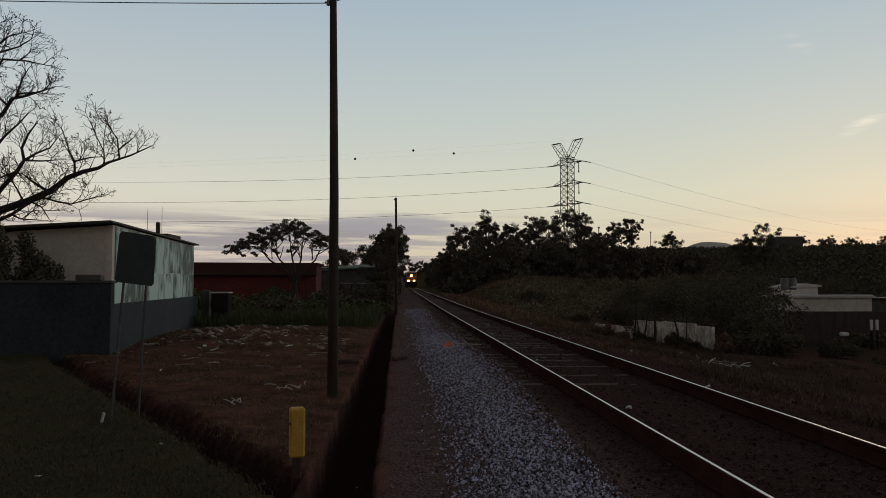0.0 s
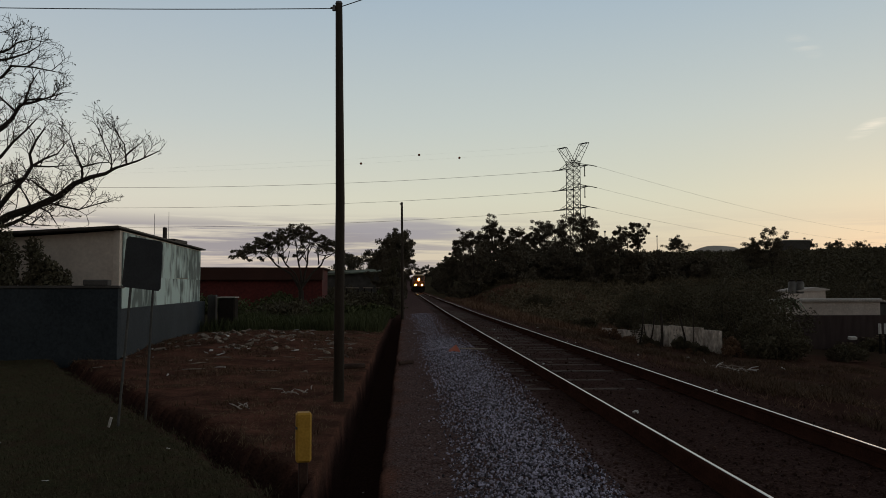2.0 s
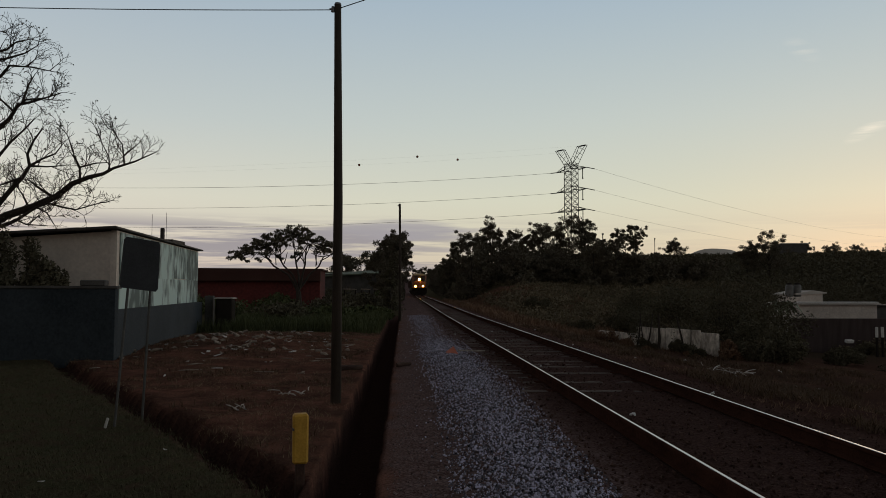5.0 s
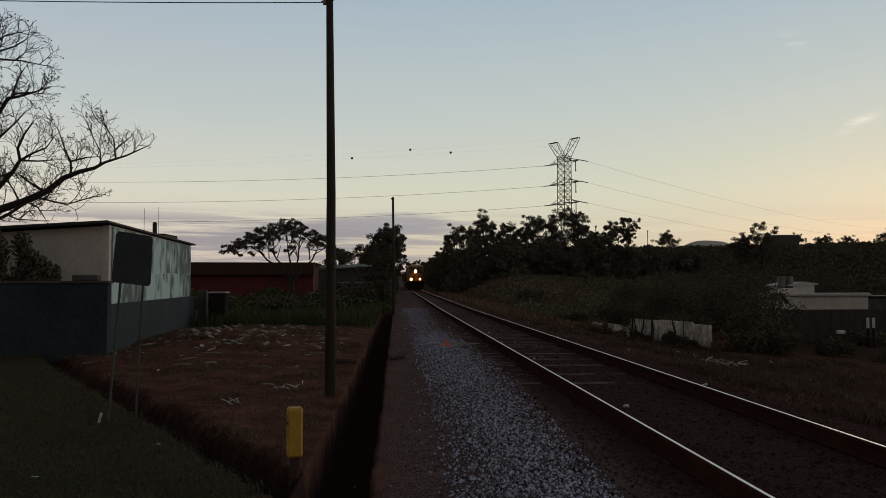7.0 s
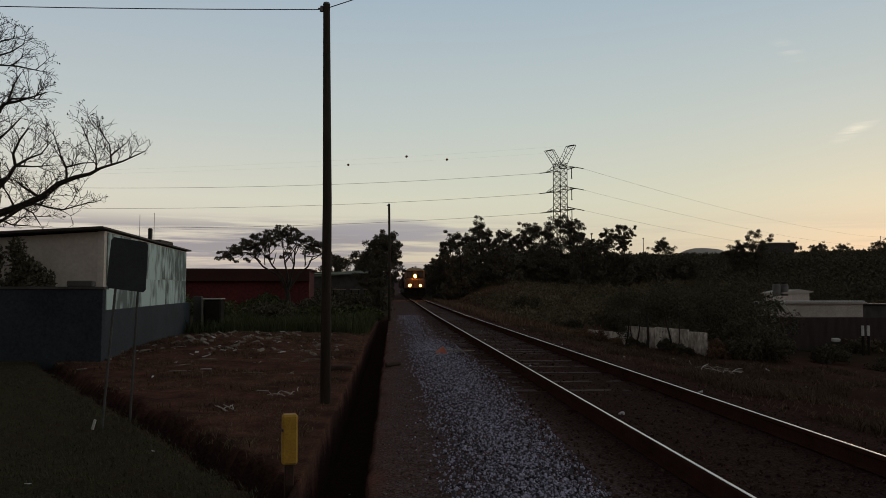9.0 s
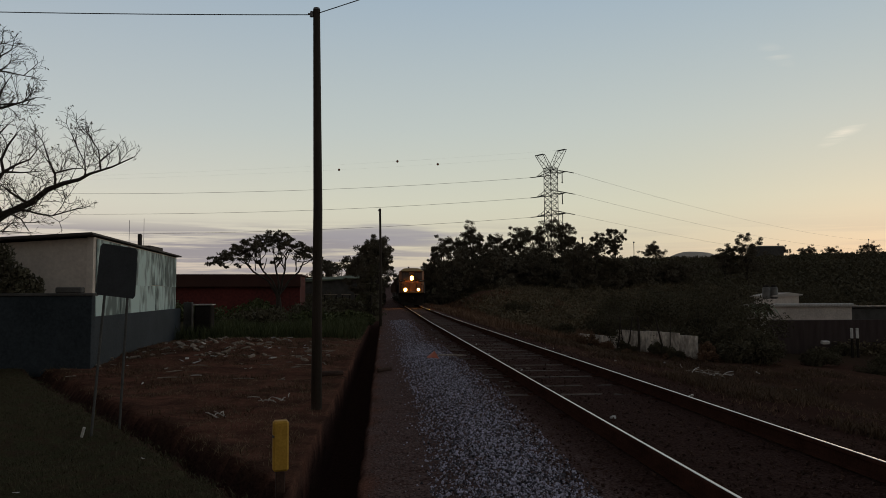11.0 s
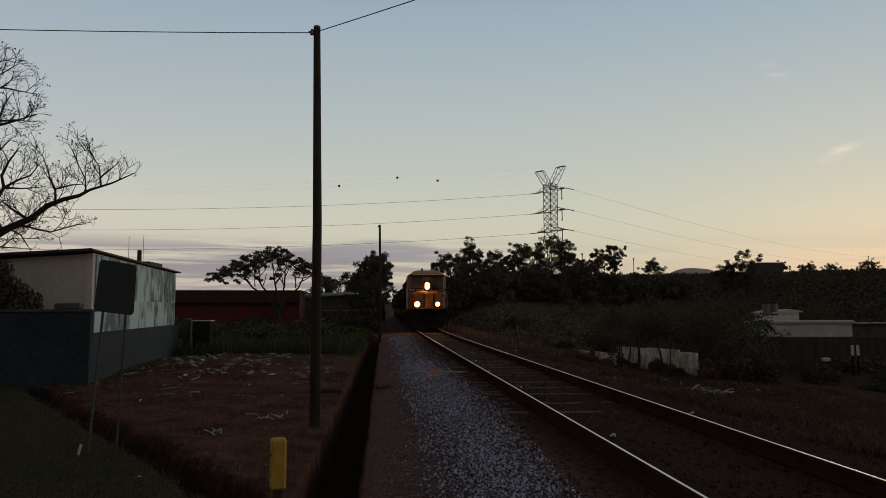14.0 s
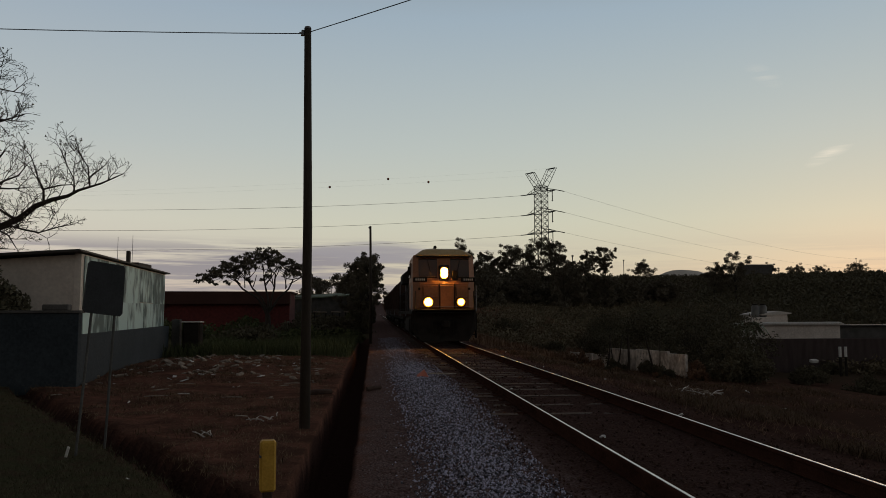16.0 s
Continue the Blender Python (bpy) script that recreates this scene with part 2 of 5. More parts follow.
def gramp(fac, lo, hi, a, b):
    r = gt.nodes.new("ShaderNodeValToRGB")
    r.color_ramp.elements[0].position, r.color_ramp.elements[1].position = lo, hi
    r.color_ramp.elements[0].color, r.color_ramp.elements[1].color = (*a, 1), (*b, 1)
    gt.links.new(fac, r.inputs[0])
    return r.outputs[0]


def gmix(fac, a, b):
    n = gt.nodes.new("ShaderNodeMix")
    n.data_type = "RGBA"
    for sock, v in ((n.inputs[0], fac), (n.inputs[6], a), (n.inputs[7], b)):
        gt.links.new(v, sock)
    return n.outputs[2]


zone = gt.nodes.new("ShaderNodeVertexColor")
zone.layer_name = "zone"
zs = gt.nodes.new("ShaderNodeSeparateColor")
gt.links.new(zone.outputs["Color"], zs.inputs[0])
fine, mid, broad = gnoise(38), gnoise(5), gnoise(0.6)
earth = gmix(gramp(broad, 0.35, 0.65, (0, 0, 0), (1, 1, 1)), gramp(mid, 0.35, 0.7, (0.085, 0.040, 0.029), (0.25, 0.122, 0.090)),
             gramp(fine, 0.35, 0.7, (0.098, 0.047, 0.034), (0.28, 0.140, 0.102)))
grass_c = gmix(gramp(mid, 0.4, 0.62, (0, 0, 0), (1, 1, 1)), gramp(fine, 0.3, 0.7, (0.040, 0.042, 0.024), (0.100, 0.097, 0.056)),
               gramp(fine, 0.3, 0.7, (0.050, 0.037, 0.026), (0.108, 0.080, 0.055)))
grit = gmix(gramp(mid, 0.35, 0.65, (0, 0, 0), (1, 1, 1)), gramp(fine, 0.38, 0.62, (0.072, 0.047, 0.045), (0.25, 0.183, 0.174)),
            gramp(fine, 0.38, 0.62, (0.062, 0.035, 0.032), (0.185, 0.124, 0.113)))
blotch = gramp(gnoise(1.4, 5), 0.40, 0.60, (0, 0, 0), (0.75, 0.75, 0.75))
earth = gmix(blotch, earth, gramp(fine, 0.3, 0.7, (0.032, 0.020, 0.015), (0.092, 0.058, 0.044)))
# dark soil tone; in the trench, ditch and right bank it paints in shade
shade_soil_tone = gramp(fine, 0.3, 0.7, (0.030, 0.018, 0.0155), (0.082, 0.047, 0.039))
gcol = gmix(zs.outputs[0], earth, grass_c)
gcol = gmix(zs.outputs[1], gcol, grit)
gcol = gmix(zs.outputs[2], gcol, shade_soil_tone)
gt.links.new(gcol, gp.inputs["Base Color"])
gb = gt.nodes.new("ShaderNodeBump")
gb.inputs["Strength"].default_value, gb.inputs["Distance"].default_value = 0.9, 0.03
gt.links.new(fine, gb.inputs["Height"])
gt.links.new(gb.outputs[0], gp.inputs["Normal"])


# ---------------------------------------------------------------- mesh helpers
class Geo:
    """Gathers vertices and faces of one mesh."""

    def __init__(self):
        self.v, self.f = [], []

    def add(self, verts, faces):
        n = len(self.v)
        self.v += [tuple(p) for p in verts]
        self.f += [tuple(i + n for i in q) for q in faces]
        return self

    def box(self, cx, cy, cz, sx, sy, sz, m=None, bevel=0.0):
        """A box by its centre and size; bevel cuts its twelve edges."""
        bm = bmesh.new()
        bmesh.ops.create_cube(bm, size=1.0)
        bmesh.ops.scale(bm, vec=(sx, sy, sz), verts=bm.verts)
        if bevel:
            bmesh.ops.bevel(bm, geom=list(bm.edges), offset=bevel, segments=1, affect="EDGES")
        if m is not None:
            bmesh.ops.transform(bm, matrix=m, verts=bm.verts)
        bmesh.ops.translate(bm, vec=(cx, cy, cz), verts=bm.verts)
        bm.verts.index_update()
        self.add([v.co[:] for v in bm.verts], [[v.index for v in f.verts] for f in bm.faces])
        bm.free()
        return self

    def tube(self, path, radii, sides=6, cap=True):
        """A tapered tube along a path."""
        path = [Vector(p) for p in path]
        n0 = len(self.v)
        up = None
        for i, p in enumerate(path):
            d = (path[min(i + 1, len(path) - 1)] - path[max(i - 1, 0)]).normalized()
            ref = up if up is not None else (Vector((1, 0, 0)) if abs(d.x) < 0.8 else Vector((0, 1, 0)))
            u = (ref - d * ref.dot(d)).normalized()
            up = u
            w = d.cross(u)
            r = radii[i] if isinstance(radii, (list, tuple)) else radii
            for k in range(sides):
                a = 2 * math.pi * k / sides
                self.v.append(tuple(p + u * (r * math.cos(a)) + w * (r * math.sin(a))))
        for i in range(len(path) - 1):
            for k in range(sides):
                a, b = n0 + i * sides + k, n0 + i * sides + (k + 1) % sides
                self.f.append((a, b, b + sides, a + sides))
        if cap:
            self.f.append(tuple(n0 + k for k in reversed(range(sides))))
            self.f.append(tuple(n0 + (len(path) - 1) * sides + k for k in range(sides)))
        return self

    def prism(self, outline, y0, y1):
        """An outline in x, z pulled along y."""
        n = len(outline)
        self.add([(x, y0, z) for x, z in outline] + [(x, y1, z) for x, z in outline],
                 [tuple(range(n)), tuple(range(2 * n - 1, n - 1, -1))] + [(i, i + n, (i + 1) % n + n, (i + 1) % n) for i in range(n)])
        return self

    def mesh(self, name, mat, smooth=False):
        me = bpy.data.meshes.new(name)
        me.from_pydata(self.v, [], self.f)
        me.validate()
        bm = bmesh.new()
        bm.from_mesh(me)
        bmesh.ops.recalc_face_normals(bm, faces=bm.faces)
        bm.to_mesh(me)
        bm.free()
        me.materials.append(mat)
        if smooth:
            me.shade_smooth()
        return me


def raw(name, verts, faces, mat):
    """A large mesh of loose leaves, blades or stones from arrays."""
    me = bpy.data.meshes.new(name)
    me.from_pydata(np.asarray(verts).tolist(), [], np.asarray(faces).tolist())
    me.materials.append(mat)
    return me


def part(name, geo, mat, parent, label="", smooth=False, at=None):
    ob = new(name, geo if isinstance(geo, bpy.types.Mesh) else geo.mesh(name, mat, smooth))
    ob.parent = parent
    if at is not None:
        ob.matrix_basis = at
    return tagged(ob, label) if label else ob


def thing(name, label, category, at=(0, 0, 0), turn=0.0, group="", kind=""):
    ob = new(name)
    ob.matrix_basis = pose(*at, 0, 0, turn)
    ob.empty_display_size = 0.2
    return tagged(ob, label, category, group, kind)


def single(name, geo, mat, label, category, at=None, group="", kind="", smooth=False):
    ob = new(name, geo if isinstance(geo, bpy.types.Mesh) else geo.mesh(name, mat, smooth))
    if at is not None:
        ob.matrix_basis = at
    return tagged(ob, label, category, group, kind)


def smoothstep(a, b, x):
    t = min(1.0, max(0.0, (x - a) / (b - a)))
    return t * t * (3 - 2 * t)


def wobble(x, y, s, seed=0.0):
    return noise.noise(Vector((x * s, y * s, seed)))


# ---------------------------------------------------------------- ground
TRENCH = (-0.74, -0.21)
DITCH_A, DITCH_B = Vector((-0.20, 4.90)), Vector((-8.05, 17.5))


def ditch_away(x, y):
    """Distance from the slanting earth ditch, and how far along it."""
    d = DITCH_B - DITCH_A
    t = (Vector((x, y)) - DITCH_A).dot(d) / d.length_squared
    return (Vector((x, y)) - DITCH_A - d * min(1.0, max(0.0, t))).length, t


def trench_inside(x, y):
    edge = 0.05 * wobble(x, y, 1.3, 5) + 0.025 * wobble(x, y, 4.0, 6)
    return min(x - (TRENCH[0] + edge), (TRENCH[1] + 0.5 * edge) - x)


def grade(y):
    """The line climbs gently beyond the yard."""
    return 0.0034 * min(420.0, max(0.0, y - 40.0))


def ground_z(x, y):
    z = grade(y)
    if x < TRENCH[0] - 0.05:
        away, _ = ditch_away(x, y)
        e = smoothstep(0, 0.5, TRENCH[0] - x)
        if y < 70:
            z += 0.09 * wobble(x, y, 0.7) * e + 0.035 * wobble(x, y, 2.6, 3) * e
            z += 0.26 * math.exp(-((x + 4.6) / 2.4) ** 2 - ((y - 22) / 4.0) ** 2)
        z -= 0.34 * (1 - smoothstep(0.10, 0.22 + 0.08 * wobble(x, y, 1.1, 7), away))
    if y < 60:
        inside = trench_inside(x, y)
        fade = 1 - smoothstep(37, 42, y)
        z -= 0.62 * smoothstep(-0.004, 0.03, inside) * fade
    if -0.2 < x < 5.2:
        bed = smoothstep(0.3, 1.5, x) * (1 - smoothstep(4.7, 5.2, x))
        z += 0.04 * bed + 0.02 * wobble(x, y, 3.0, 2) * smoothstep(-0.2, 0.2, x)
        z += 0.07 * math.exp(-((x - 0.95) / 0.5) ** 2) * (1 - smoothstep(14, 30, y))
    if x > 4.8:
        z -= 1.15 * smoothstep(4.9, 11.5, x) + 1.2 * smoothstep(12, 26, x) * (1 - smoothstep(70, 140, y))
        z += (0.16 * wobble(x, y, 0.45, 8) + 0.05 * wobble(x, y, 1.9, 9)) * smoothstep(4.8, 7, x)
    z += 3.3 * smoothstep(46, 104, y) * smoothstep(6.5, 14, x) * (1 - smoothstep(38, 60, x))
    r = math.hypot(x, y)
    z += 12.6 * smoothstep(75, 240, r) * smoothstep(8, 55, x)
    z += 6.0 * smoothstep(100, 260, y) * smoothstep(4, 40, -x)
    z += 7.0 * smoothstep(300, 520, y)
    if r > 60:
        z += 0.7 * wobble(x, y, 0.03, 11) * smoothstep(60, 160, r) * smoothstep(6, 30, abs(x - 3.2))
    return z


def steps(marks):
    """Coordinates in runs of (from, to, step)."""
    out = []
    for a, b, s in marks:
        n = max(1, round((b - a) / s))
        out += [a + (b - a) * i / n for i in range(n)]
    return out + [marks[-1][1]]


def build_ground():
    xs = steps([(-3000, -600, 400), (-600, -200, 80), (-200, -60, 14), (-60, -20, 3), (-20, -9, 0.8), (-9, -1, 0.16), (-1, 0, 0.03), (0, 5.4, 0.15),
                (5.4, 12, 0.35), (12, 40, 1.0), (40, 120, 5), (120, 300, 14), (300, 700, 60), (700, 3000, 400)])
    ys = steps([(-600, -60, 90), (-60, -6, 6), (-6, 2, 0.6), (2, 12, 0.14), (12, 26, 0.24), (26, 44, 0.6), (44, 100, 2.5), (100, 300, 8),
                (300, 700, 40), (700, 3600, 400)])
    verts = [(x, y, ground_z(x, y)) for y in ys for x in xs]
    w = len(xs)
    faces = [(j * w + i, j * w + i + 1, (j + 1) * w + i + 1, (j + 1) * w + i) for j in range(len(ys) - 1) for i in range(w - 1)]
    me = bpy.data.meshes.new("ground")
    me.from_pydata(verts, [], faces)
    me.shade_smooth()
    me.materials.append(M_GROUND)
    layer = me.color_attributes.new("zone", "FLOAT_COLOR", "POINT")
    cols = np.zeros((len(verts), 4), np.float32)
    for i, (x, y, z) in enumerate(verts):
        green = 0.0
        if x < -0.8:
            d = DITCH_B - DITCH_A
            side = d.x * (y - DITCH_A.y) - d.y * (x - DITCH_A.x)
            green = smoothstep(-1, 3, side) if y < 17.6 else smoothstep(25, 30, y + 2 * wobble(x, y, 0.3, 4))
        if x > 4.8:
            green = smoothstep(5, 9, x + 3 * wobble(x, y, 0.2, 12)) * (0.45 - 0.25 * smoothstep(25, 40, y))
        if y > 34:
            green = max(green, smoothstep(34, 44, y) if abs(x - 3.2) > 2.2 and not (4.8 < x < 16 and y < 100) else 0)
        stone = smoothstep(-0.32, 0.05, x + 0.3 * wobble(x, y, 1.2, 13)) * (1 - smoothstep(4.6, 5.6, x + 0.4 * wobble(x, y, 0.8, 14)))
        # shade inside the trench, put into the colour
        shade_soil = smoothstep(-0.045, -0.01, trench_inside(x, y)) if TRENCH[0] - 0.1 < x < TRENCH[1] + 0.1 and y < 45 else 0.0
        # the slanting ditch gets its shade painted too
        if x < TRENCH[0] and y < 20:
            shade_soil = 0.95 * smoothstep(0.30, 0.20, ditch_away(x, y)[0] + 0.06 * wobble(x, y, 3.0, 17))
        # dark soil along the track; beyond the right rail painted shade
        if x > 1.7 and y < 60:
            shade_soil = max(shade_soil, (0.80 - 0.3 * smoothstep(12, 30, y)) * smoothstep(1.6, 2.1, x), 0.97 * smoothstep(4.1, 4.8, x + 1.2 * wobble(x, y, 0.7, 15)) * (1 - smoothstep(9, 19, y)))
        cols[i] = (green, stone, shade_soil, 1)
    layer.data.foreach_set("color", cols.ravel())
    tagged(new("ground", me), "dry trampled earth and dark grass beside the railway", "ground", kind="structure")


build_ground()


def build_far_hill():
    g = Geo()
    cols_n, prof = 90, []
    for i in range(cols_n + 1):
        u = i / cols_n
        x = 450 + 1250 * u
        h = 58 + 33 * math.exp(-(abs(u - 0.164) / 0.062) ** 3) + 27 * math.exp(-((u - 0.40) / 0.05) ** 2) + 3 * wobble(u, 0, 14) + 1.2 * wobble(u, 0, 60)
        prof.append((x, h))
    for k, (yy, s) in enumerate(((1400, 0.0), (1480, 0.8), (1510, 1.0), (1700, 0.0))):
        g.v += [(x, yy, -5 + s * (h + 5)) for x, h in prof]
    w = cols_n + 1
    g.f += [(k * w + i, k * w + i + 1, (k + 1) * w + i + 1, (k + 1) * w + i) for k in range(3) for i in range(cols_n)]
    single("backdrop_hill", g, M_HAZEHILL, "low hills on the horizon, haze put into their pale colour", "hill", kind="structure", smooth=True)


build_far_hill()

# ---------------------------------------------------------------- railway track
TRACK_X, RAIL_Z, GAUGE = 3.22, 0.207, 1.67
TRACK_END = 420.0


def along_line(outline):
    """A section drawn out along the track, up its grade."""
    g, n, marks = Geo(), len(outline), (-60.0, 40.0, TRACK_END)
    for y in marks:
        g.v += [(x, y, z + grade(y)) for x, z in outline]
    for k in range(len(marks) - 1):
        g.f += [(k * n + i, (k + 1) * n + i, (k + 1) * n + (i + 1) % n, k * n + (i + 1) % n) for i in range(n)]
    g.f += [tuple(range(n)), tuple(range(len(marks) * n - 1, (len(marks) - 1) * n - 1, -1))]
    return g


def build_track():
    track = thing("railway_track", "broad gauge railway track with worn shiny rails on dark timber sleepers", "railway track", kind="structure")
    head = [(-0.034, 0.0), (-0.036, -0.03), (-0.01, -0.045), (-0.008, -0.12), (-0.066, -0.138), (-0.066, -0.148),
            (0.066, -0.148), (0.066, -0.138), (0.008, -0.12), (0.01, -0.045), (0.036, -0.03), (0.034, 0.0)]
    for s in (-1, 1):
        g = along_line([(TRACK_X + s * GAUGE / 2 + x, RAIL_Z + z) for x, z in head])
        rail = part("rail", g, M_RAIL, track, "rusty steel rail")
        top = along_line([(TRACK_X + s * GAUGE / 2 + x, RAIL_Z + z) for x, z in [(-0.014, 0.001), (-0.011, 0.005), (0.009, 0.005), (0.012, 0.001)]])
        part("rail_head", top, M_RAILTOP, rail, "bright worn running surface")
    g = Geo()
    g.box(0, 0, 0, 2.75, 0.23, 0.16, bevel=0.015)
    me = g.mesh("sleeper", M_SLEEPER)
    plate = Geo().box(0, 0, 0, 0.26, 0.17, 0.02, bevel=0.004).mesh("tie_plate", M_RAIL)
    rnd = random.Random(4)
    for i in range(290):
        y = -8 + i * 0.6 + rnd.uniform(-0.05, 0.05)
        ob = part("sleeper", me, None, track, at=pose(TRACK_X + rnd.uniform(-0.06, 0.06), y, grade(y) - 0.034 - 0.028 * smoothstep(13, 9, y) + rnd.uniform(-0.015, 0.008), 0, rnd.uniform(-0.5, 0.5), rnd.uniform(-1.5, 1.5)))
        if y < 30:
            for s in (-1, 1):
                part("tie_plate", plate, None, ob, at=pose(s * GAUGE / 2, 0, 0.083))


build_track()


def stones(count, place, smin, smax, seed, mat, name, label, near=11.0):
    """A spread of angular stones in one mesh."""
    rng = np.random.default_rng(seed)
    t = (1 + 5 ** 0.5) / 2
    base = np.array([(-1, t, 0), (1, t, 0), (-1, -t, 0), (1, -t, 0), (0, -1, t), (0, 1, t), (0, -1, -t), (0, 1, -t), (t, 0, -1), (t, 0, 1), (-t, 0, -1), (-t, 0, 1)], float)
    base /= np.linalg.norm(base[0])
    fac = np.array([(0, 11, 5), (0, 5, 1), (0, 1, 7), (0, 7, 10), (0, 10, 11), (1, 5, 9), (5, 11, 4), (11, 10, 2), (10, 7, 6), (7, 1, 8),
                    (3, 9, 4), (3, 4, 2), (3, 2, 6), (3, 6, 8), (3, 8, 9), (4, 9, 5), (2, 4, 11), (6, 2, 10), (8, 6, 7), (9, 8, 1)])
    base_far = np.array([(1, 0, 0), (-1, 0, 0), (0, 1, 0), (0, -1, 0), (0, 0, 1), (0, 0, -1)], float) * 1.3
    fac_far = np.array([(0, 2, 4), (2, 1, 4), (1, 3, 4), (3, 0, 4), (2, 0, 5), (1, 2, 5), (3, 1, 5), (0, 3, 5)])
    allv, allf = [], []
    n = 0
    for _ in range(count):
        x, y = place(rng)
        shape, sides = (base, fac) if y < near else (base_far, fac_far)
        s = rng.uniform(smin, smax) * (1 + max(0, y - 12) * 0.012)
        q = rng.normal(size=(3, 3))
        rot, _ = np.linalg.qr(q)
        v = (shape * rng.uniform(0.50, 1.25, (len(shape), 1)) * (s * rng.uniform(0.40, 1.15, 3))) @ rot.T
        v += (x, y, ground_z(x, y) + s * rng.uniform(-0.1, 0.75))
        allv.append(v)
        allf.append(sides + n)
        n += len(shape)
    me = raw(name, np.concatenate(allv), np.concatenate(allf), mat)
    return tagged(new(name, me), label, "gravel", kind="stuff")


def heap_place(rng):
    if rng.random() < 0.16:
        return rng.normal(0.95, 0.32), rng.uniform(15, 46)
    while True:
        y = 4.6 + 20 * rng.random() ** 1.7
        x = rng.normal(1.08, 0.38)
        if 0.15 < x < 1.62 + 0.04 * min(8, max(0, y - 5)) - 0.02 * max(0, y - 14) and y < 19 + 5 * rng.random() and (x > 0.42 + 0.15 * wobble(x, y, 1.5, 21) or rng.random() < 0.14):
            return x, y


def bed_place(rng):
    while True:
        y = 4.2 + 34 * rng.random() ** 1.8
        x = rng.uniform(1.5, 5.3)
        if min(abs(x - TRACK_X - GAUGE / 2), abs(x - TRACK_X + GAUGE / 2)) > 0.10:
            return x, y




stones(36000, heap_place, 0.007, 0.0175, 5, M_BALLAST, "ballast_gravel", "pale blue-grey crushed stone heaped beside the track")


def path_place(rng):
    return rng.uniform(-0.12, 1.7), 4.2 + 26 * rng.random() ** 1.7


stones(7500, path_place, 0.005, 0.013, 15, M_PATHGRIT, "path_grit", "dull brown grit and small stones beside the trench", near=0.0)
stones(9000, bed_place, 0.009, 0.022, 6, M_DIRTY_STONE, "track_ballast", "dirty brown ballast between and beside the sleepers", near=0.0)


def blades(count, place, h0, h1, lean, width, seed, mat, name, label, per=5):
    """Tufts of thin bent blades in one mesh."""
    rng = np.random.default_rng(seed)
    v, f = [], []
    for _ in range(count):
        x, y = place(rng)
        z = ground_z(x, y) - 0.01
        for _ in range(per):
            a, h = rng.uniform(0, 6.283), rng.uniform(h0, h1)
            l = rng.uniform(0.1, lean) * h
            bx, by = x + rng.normal(0, 0.05), y + rng.normal(0, 0.05)
            w = width * (1 + max(0, y - 12) * 0.03)
            px, py = -math.sin(a) * w, math.cos(a) * w
            ex, ey = math.cos(a) * l, math.sin(a) * l
            n = len(v)
            v += [(bx - px, by - py, z), (bx + px, by + py, z), (bx + ex * 0.45 + px * 0.7, by + ey * 0.45 + py * 0.7, z + h * 0.65),
                  (bx + ex * 0.45 - px * 0.7, by + ey * 0.45 - py * 0.7, z + h * 0.65), (bx + ex, by + ey, z + h)]
            f += [(n, n + 1, n + 2, n + 3), (n + 3, n + 2, n + 4)]
    me = bpy.data.meshes.new(name)
    me.from_pydata(v, [], f)
    me.materials.append(mat)
    return tagged(new(name, me), label, "grass", kind="stuff")


def side_of_ditch(x, y):
    d = DITCH_B - DITCH_A
    return d.x * (y - DITCH_A.y) - d.y * (x - DITCH_A.x)


def lawn(rng):
    while True:
        y, x = 4.5 + 12 * rng.random() ** 1.4, rng.uniform(-9, -1)
        if side_of_ditch(x, y) > 3 and x > -0.62 * y - 0.5:
            return x, y


def waste(rng):
    while True:
        y, x = 5 + 24 * rng.random() ** 1.3, rng.uniform(-7.2, -0.85)
        if side_of_ditch(x, y) < -2 and wobble(x, y, 0.5, 31) > -0.12:
            return x, y


def right_bank(rng):
    while True:
        y, x = 5 + 45 * rng.random() ** 1.3, 5.0 + 14 * rng.random() ** 1.4
        if wobble(x, y, 0.35, 33) > -0.15:
            return x, y


def right_field(rng):
    while True:
        y, x = 36 + 62 * rng.random(), 5.2 + 15 * rng.random() ** 1.2
        if wobble(x, y, 0.2, 35) > -0.2:
            return x, y


def right_tufts(rng):
    while True:
        y, x = 6 + 30 * rng.random() ** 1.5, 5.3 + 11 * rng.random() ** 1.3
        if wobble(x, y, 0.45, 37) > -0.05:
            return x, y


def waste_tufts(rng):
    while True:
        y, x = 7 + 20 * rng.random(), rng.uniform(-7.2, -0.95)
        if side_of_ditch(x, y) < -2 and wobble(x, y, 0.6, 39) > 0.12:
            return x, y


def left_field(rng):
    return rng.uniform(-7.5, -0.9), 27 + 20 * rng.random()


blades(8000, lawn, 0.012, 0.050, 1.8, 0.003, 7, M_GRASS, "lawn_grass", "short dark green grass", per=6)
blades(4200, waste, 0.015, 0.065, 3.2, 0.0026, 8, M_STRAW, "dry_grass", "trampled dry straw-coloured grass")
blades(4500, right_bank, 0.02, 0.11, 3.0, 0.004, 9, M_STRAWDARK, "dry_bank_grass", "dry brown grass on the railway bank")
blades(9500, right_tufts, 0.04, 0.17, 2.0, 0.005, 29, M_BANKGRASS, "bank_tufts", "dark brownish grass tufts beside the track")
blades(1200, waste_tufts, 0.03, 0.11, 2.6, 0.0045, 30, M_BANKGRASS, "weed_tufts", "dark dry weed tufts on the waste ground")
blades(5000, right_field, 0.15, 0.5, 1.0, 0.010, 19, M_STRAWDARK, "bank_meadow", "dull brown meadow grass right of the track")
blades(6500, left_field, 0.2, 0.62, 1.0, 0.006, 10, M_LEAF2, "tall_grass", "tall dark green grass and weeds")


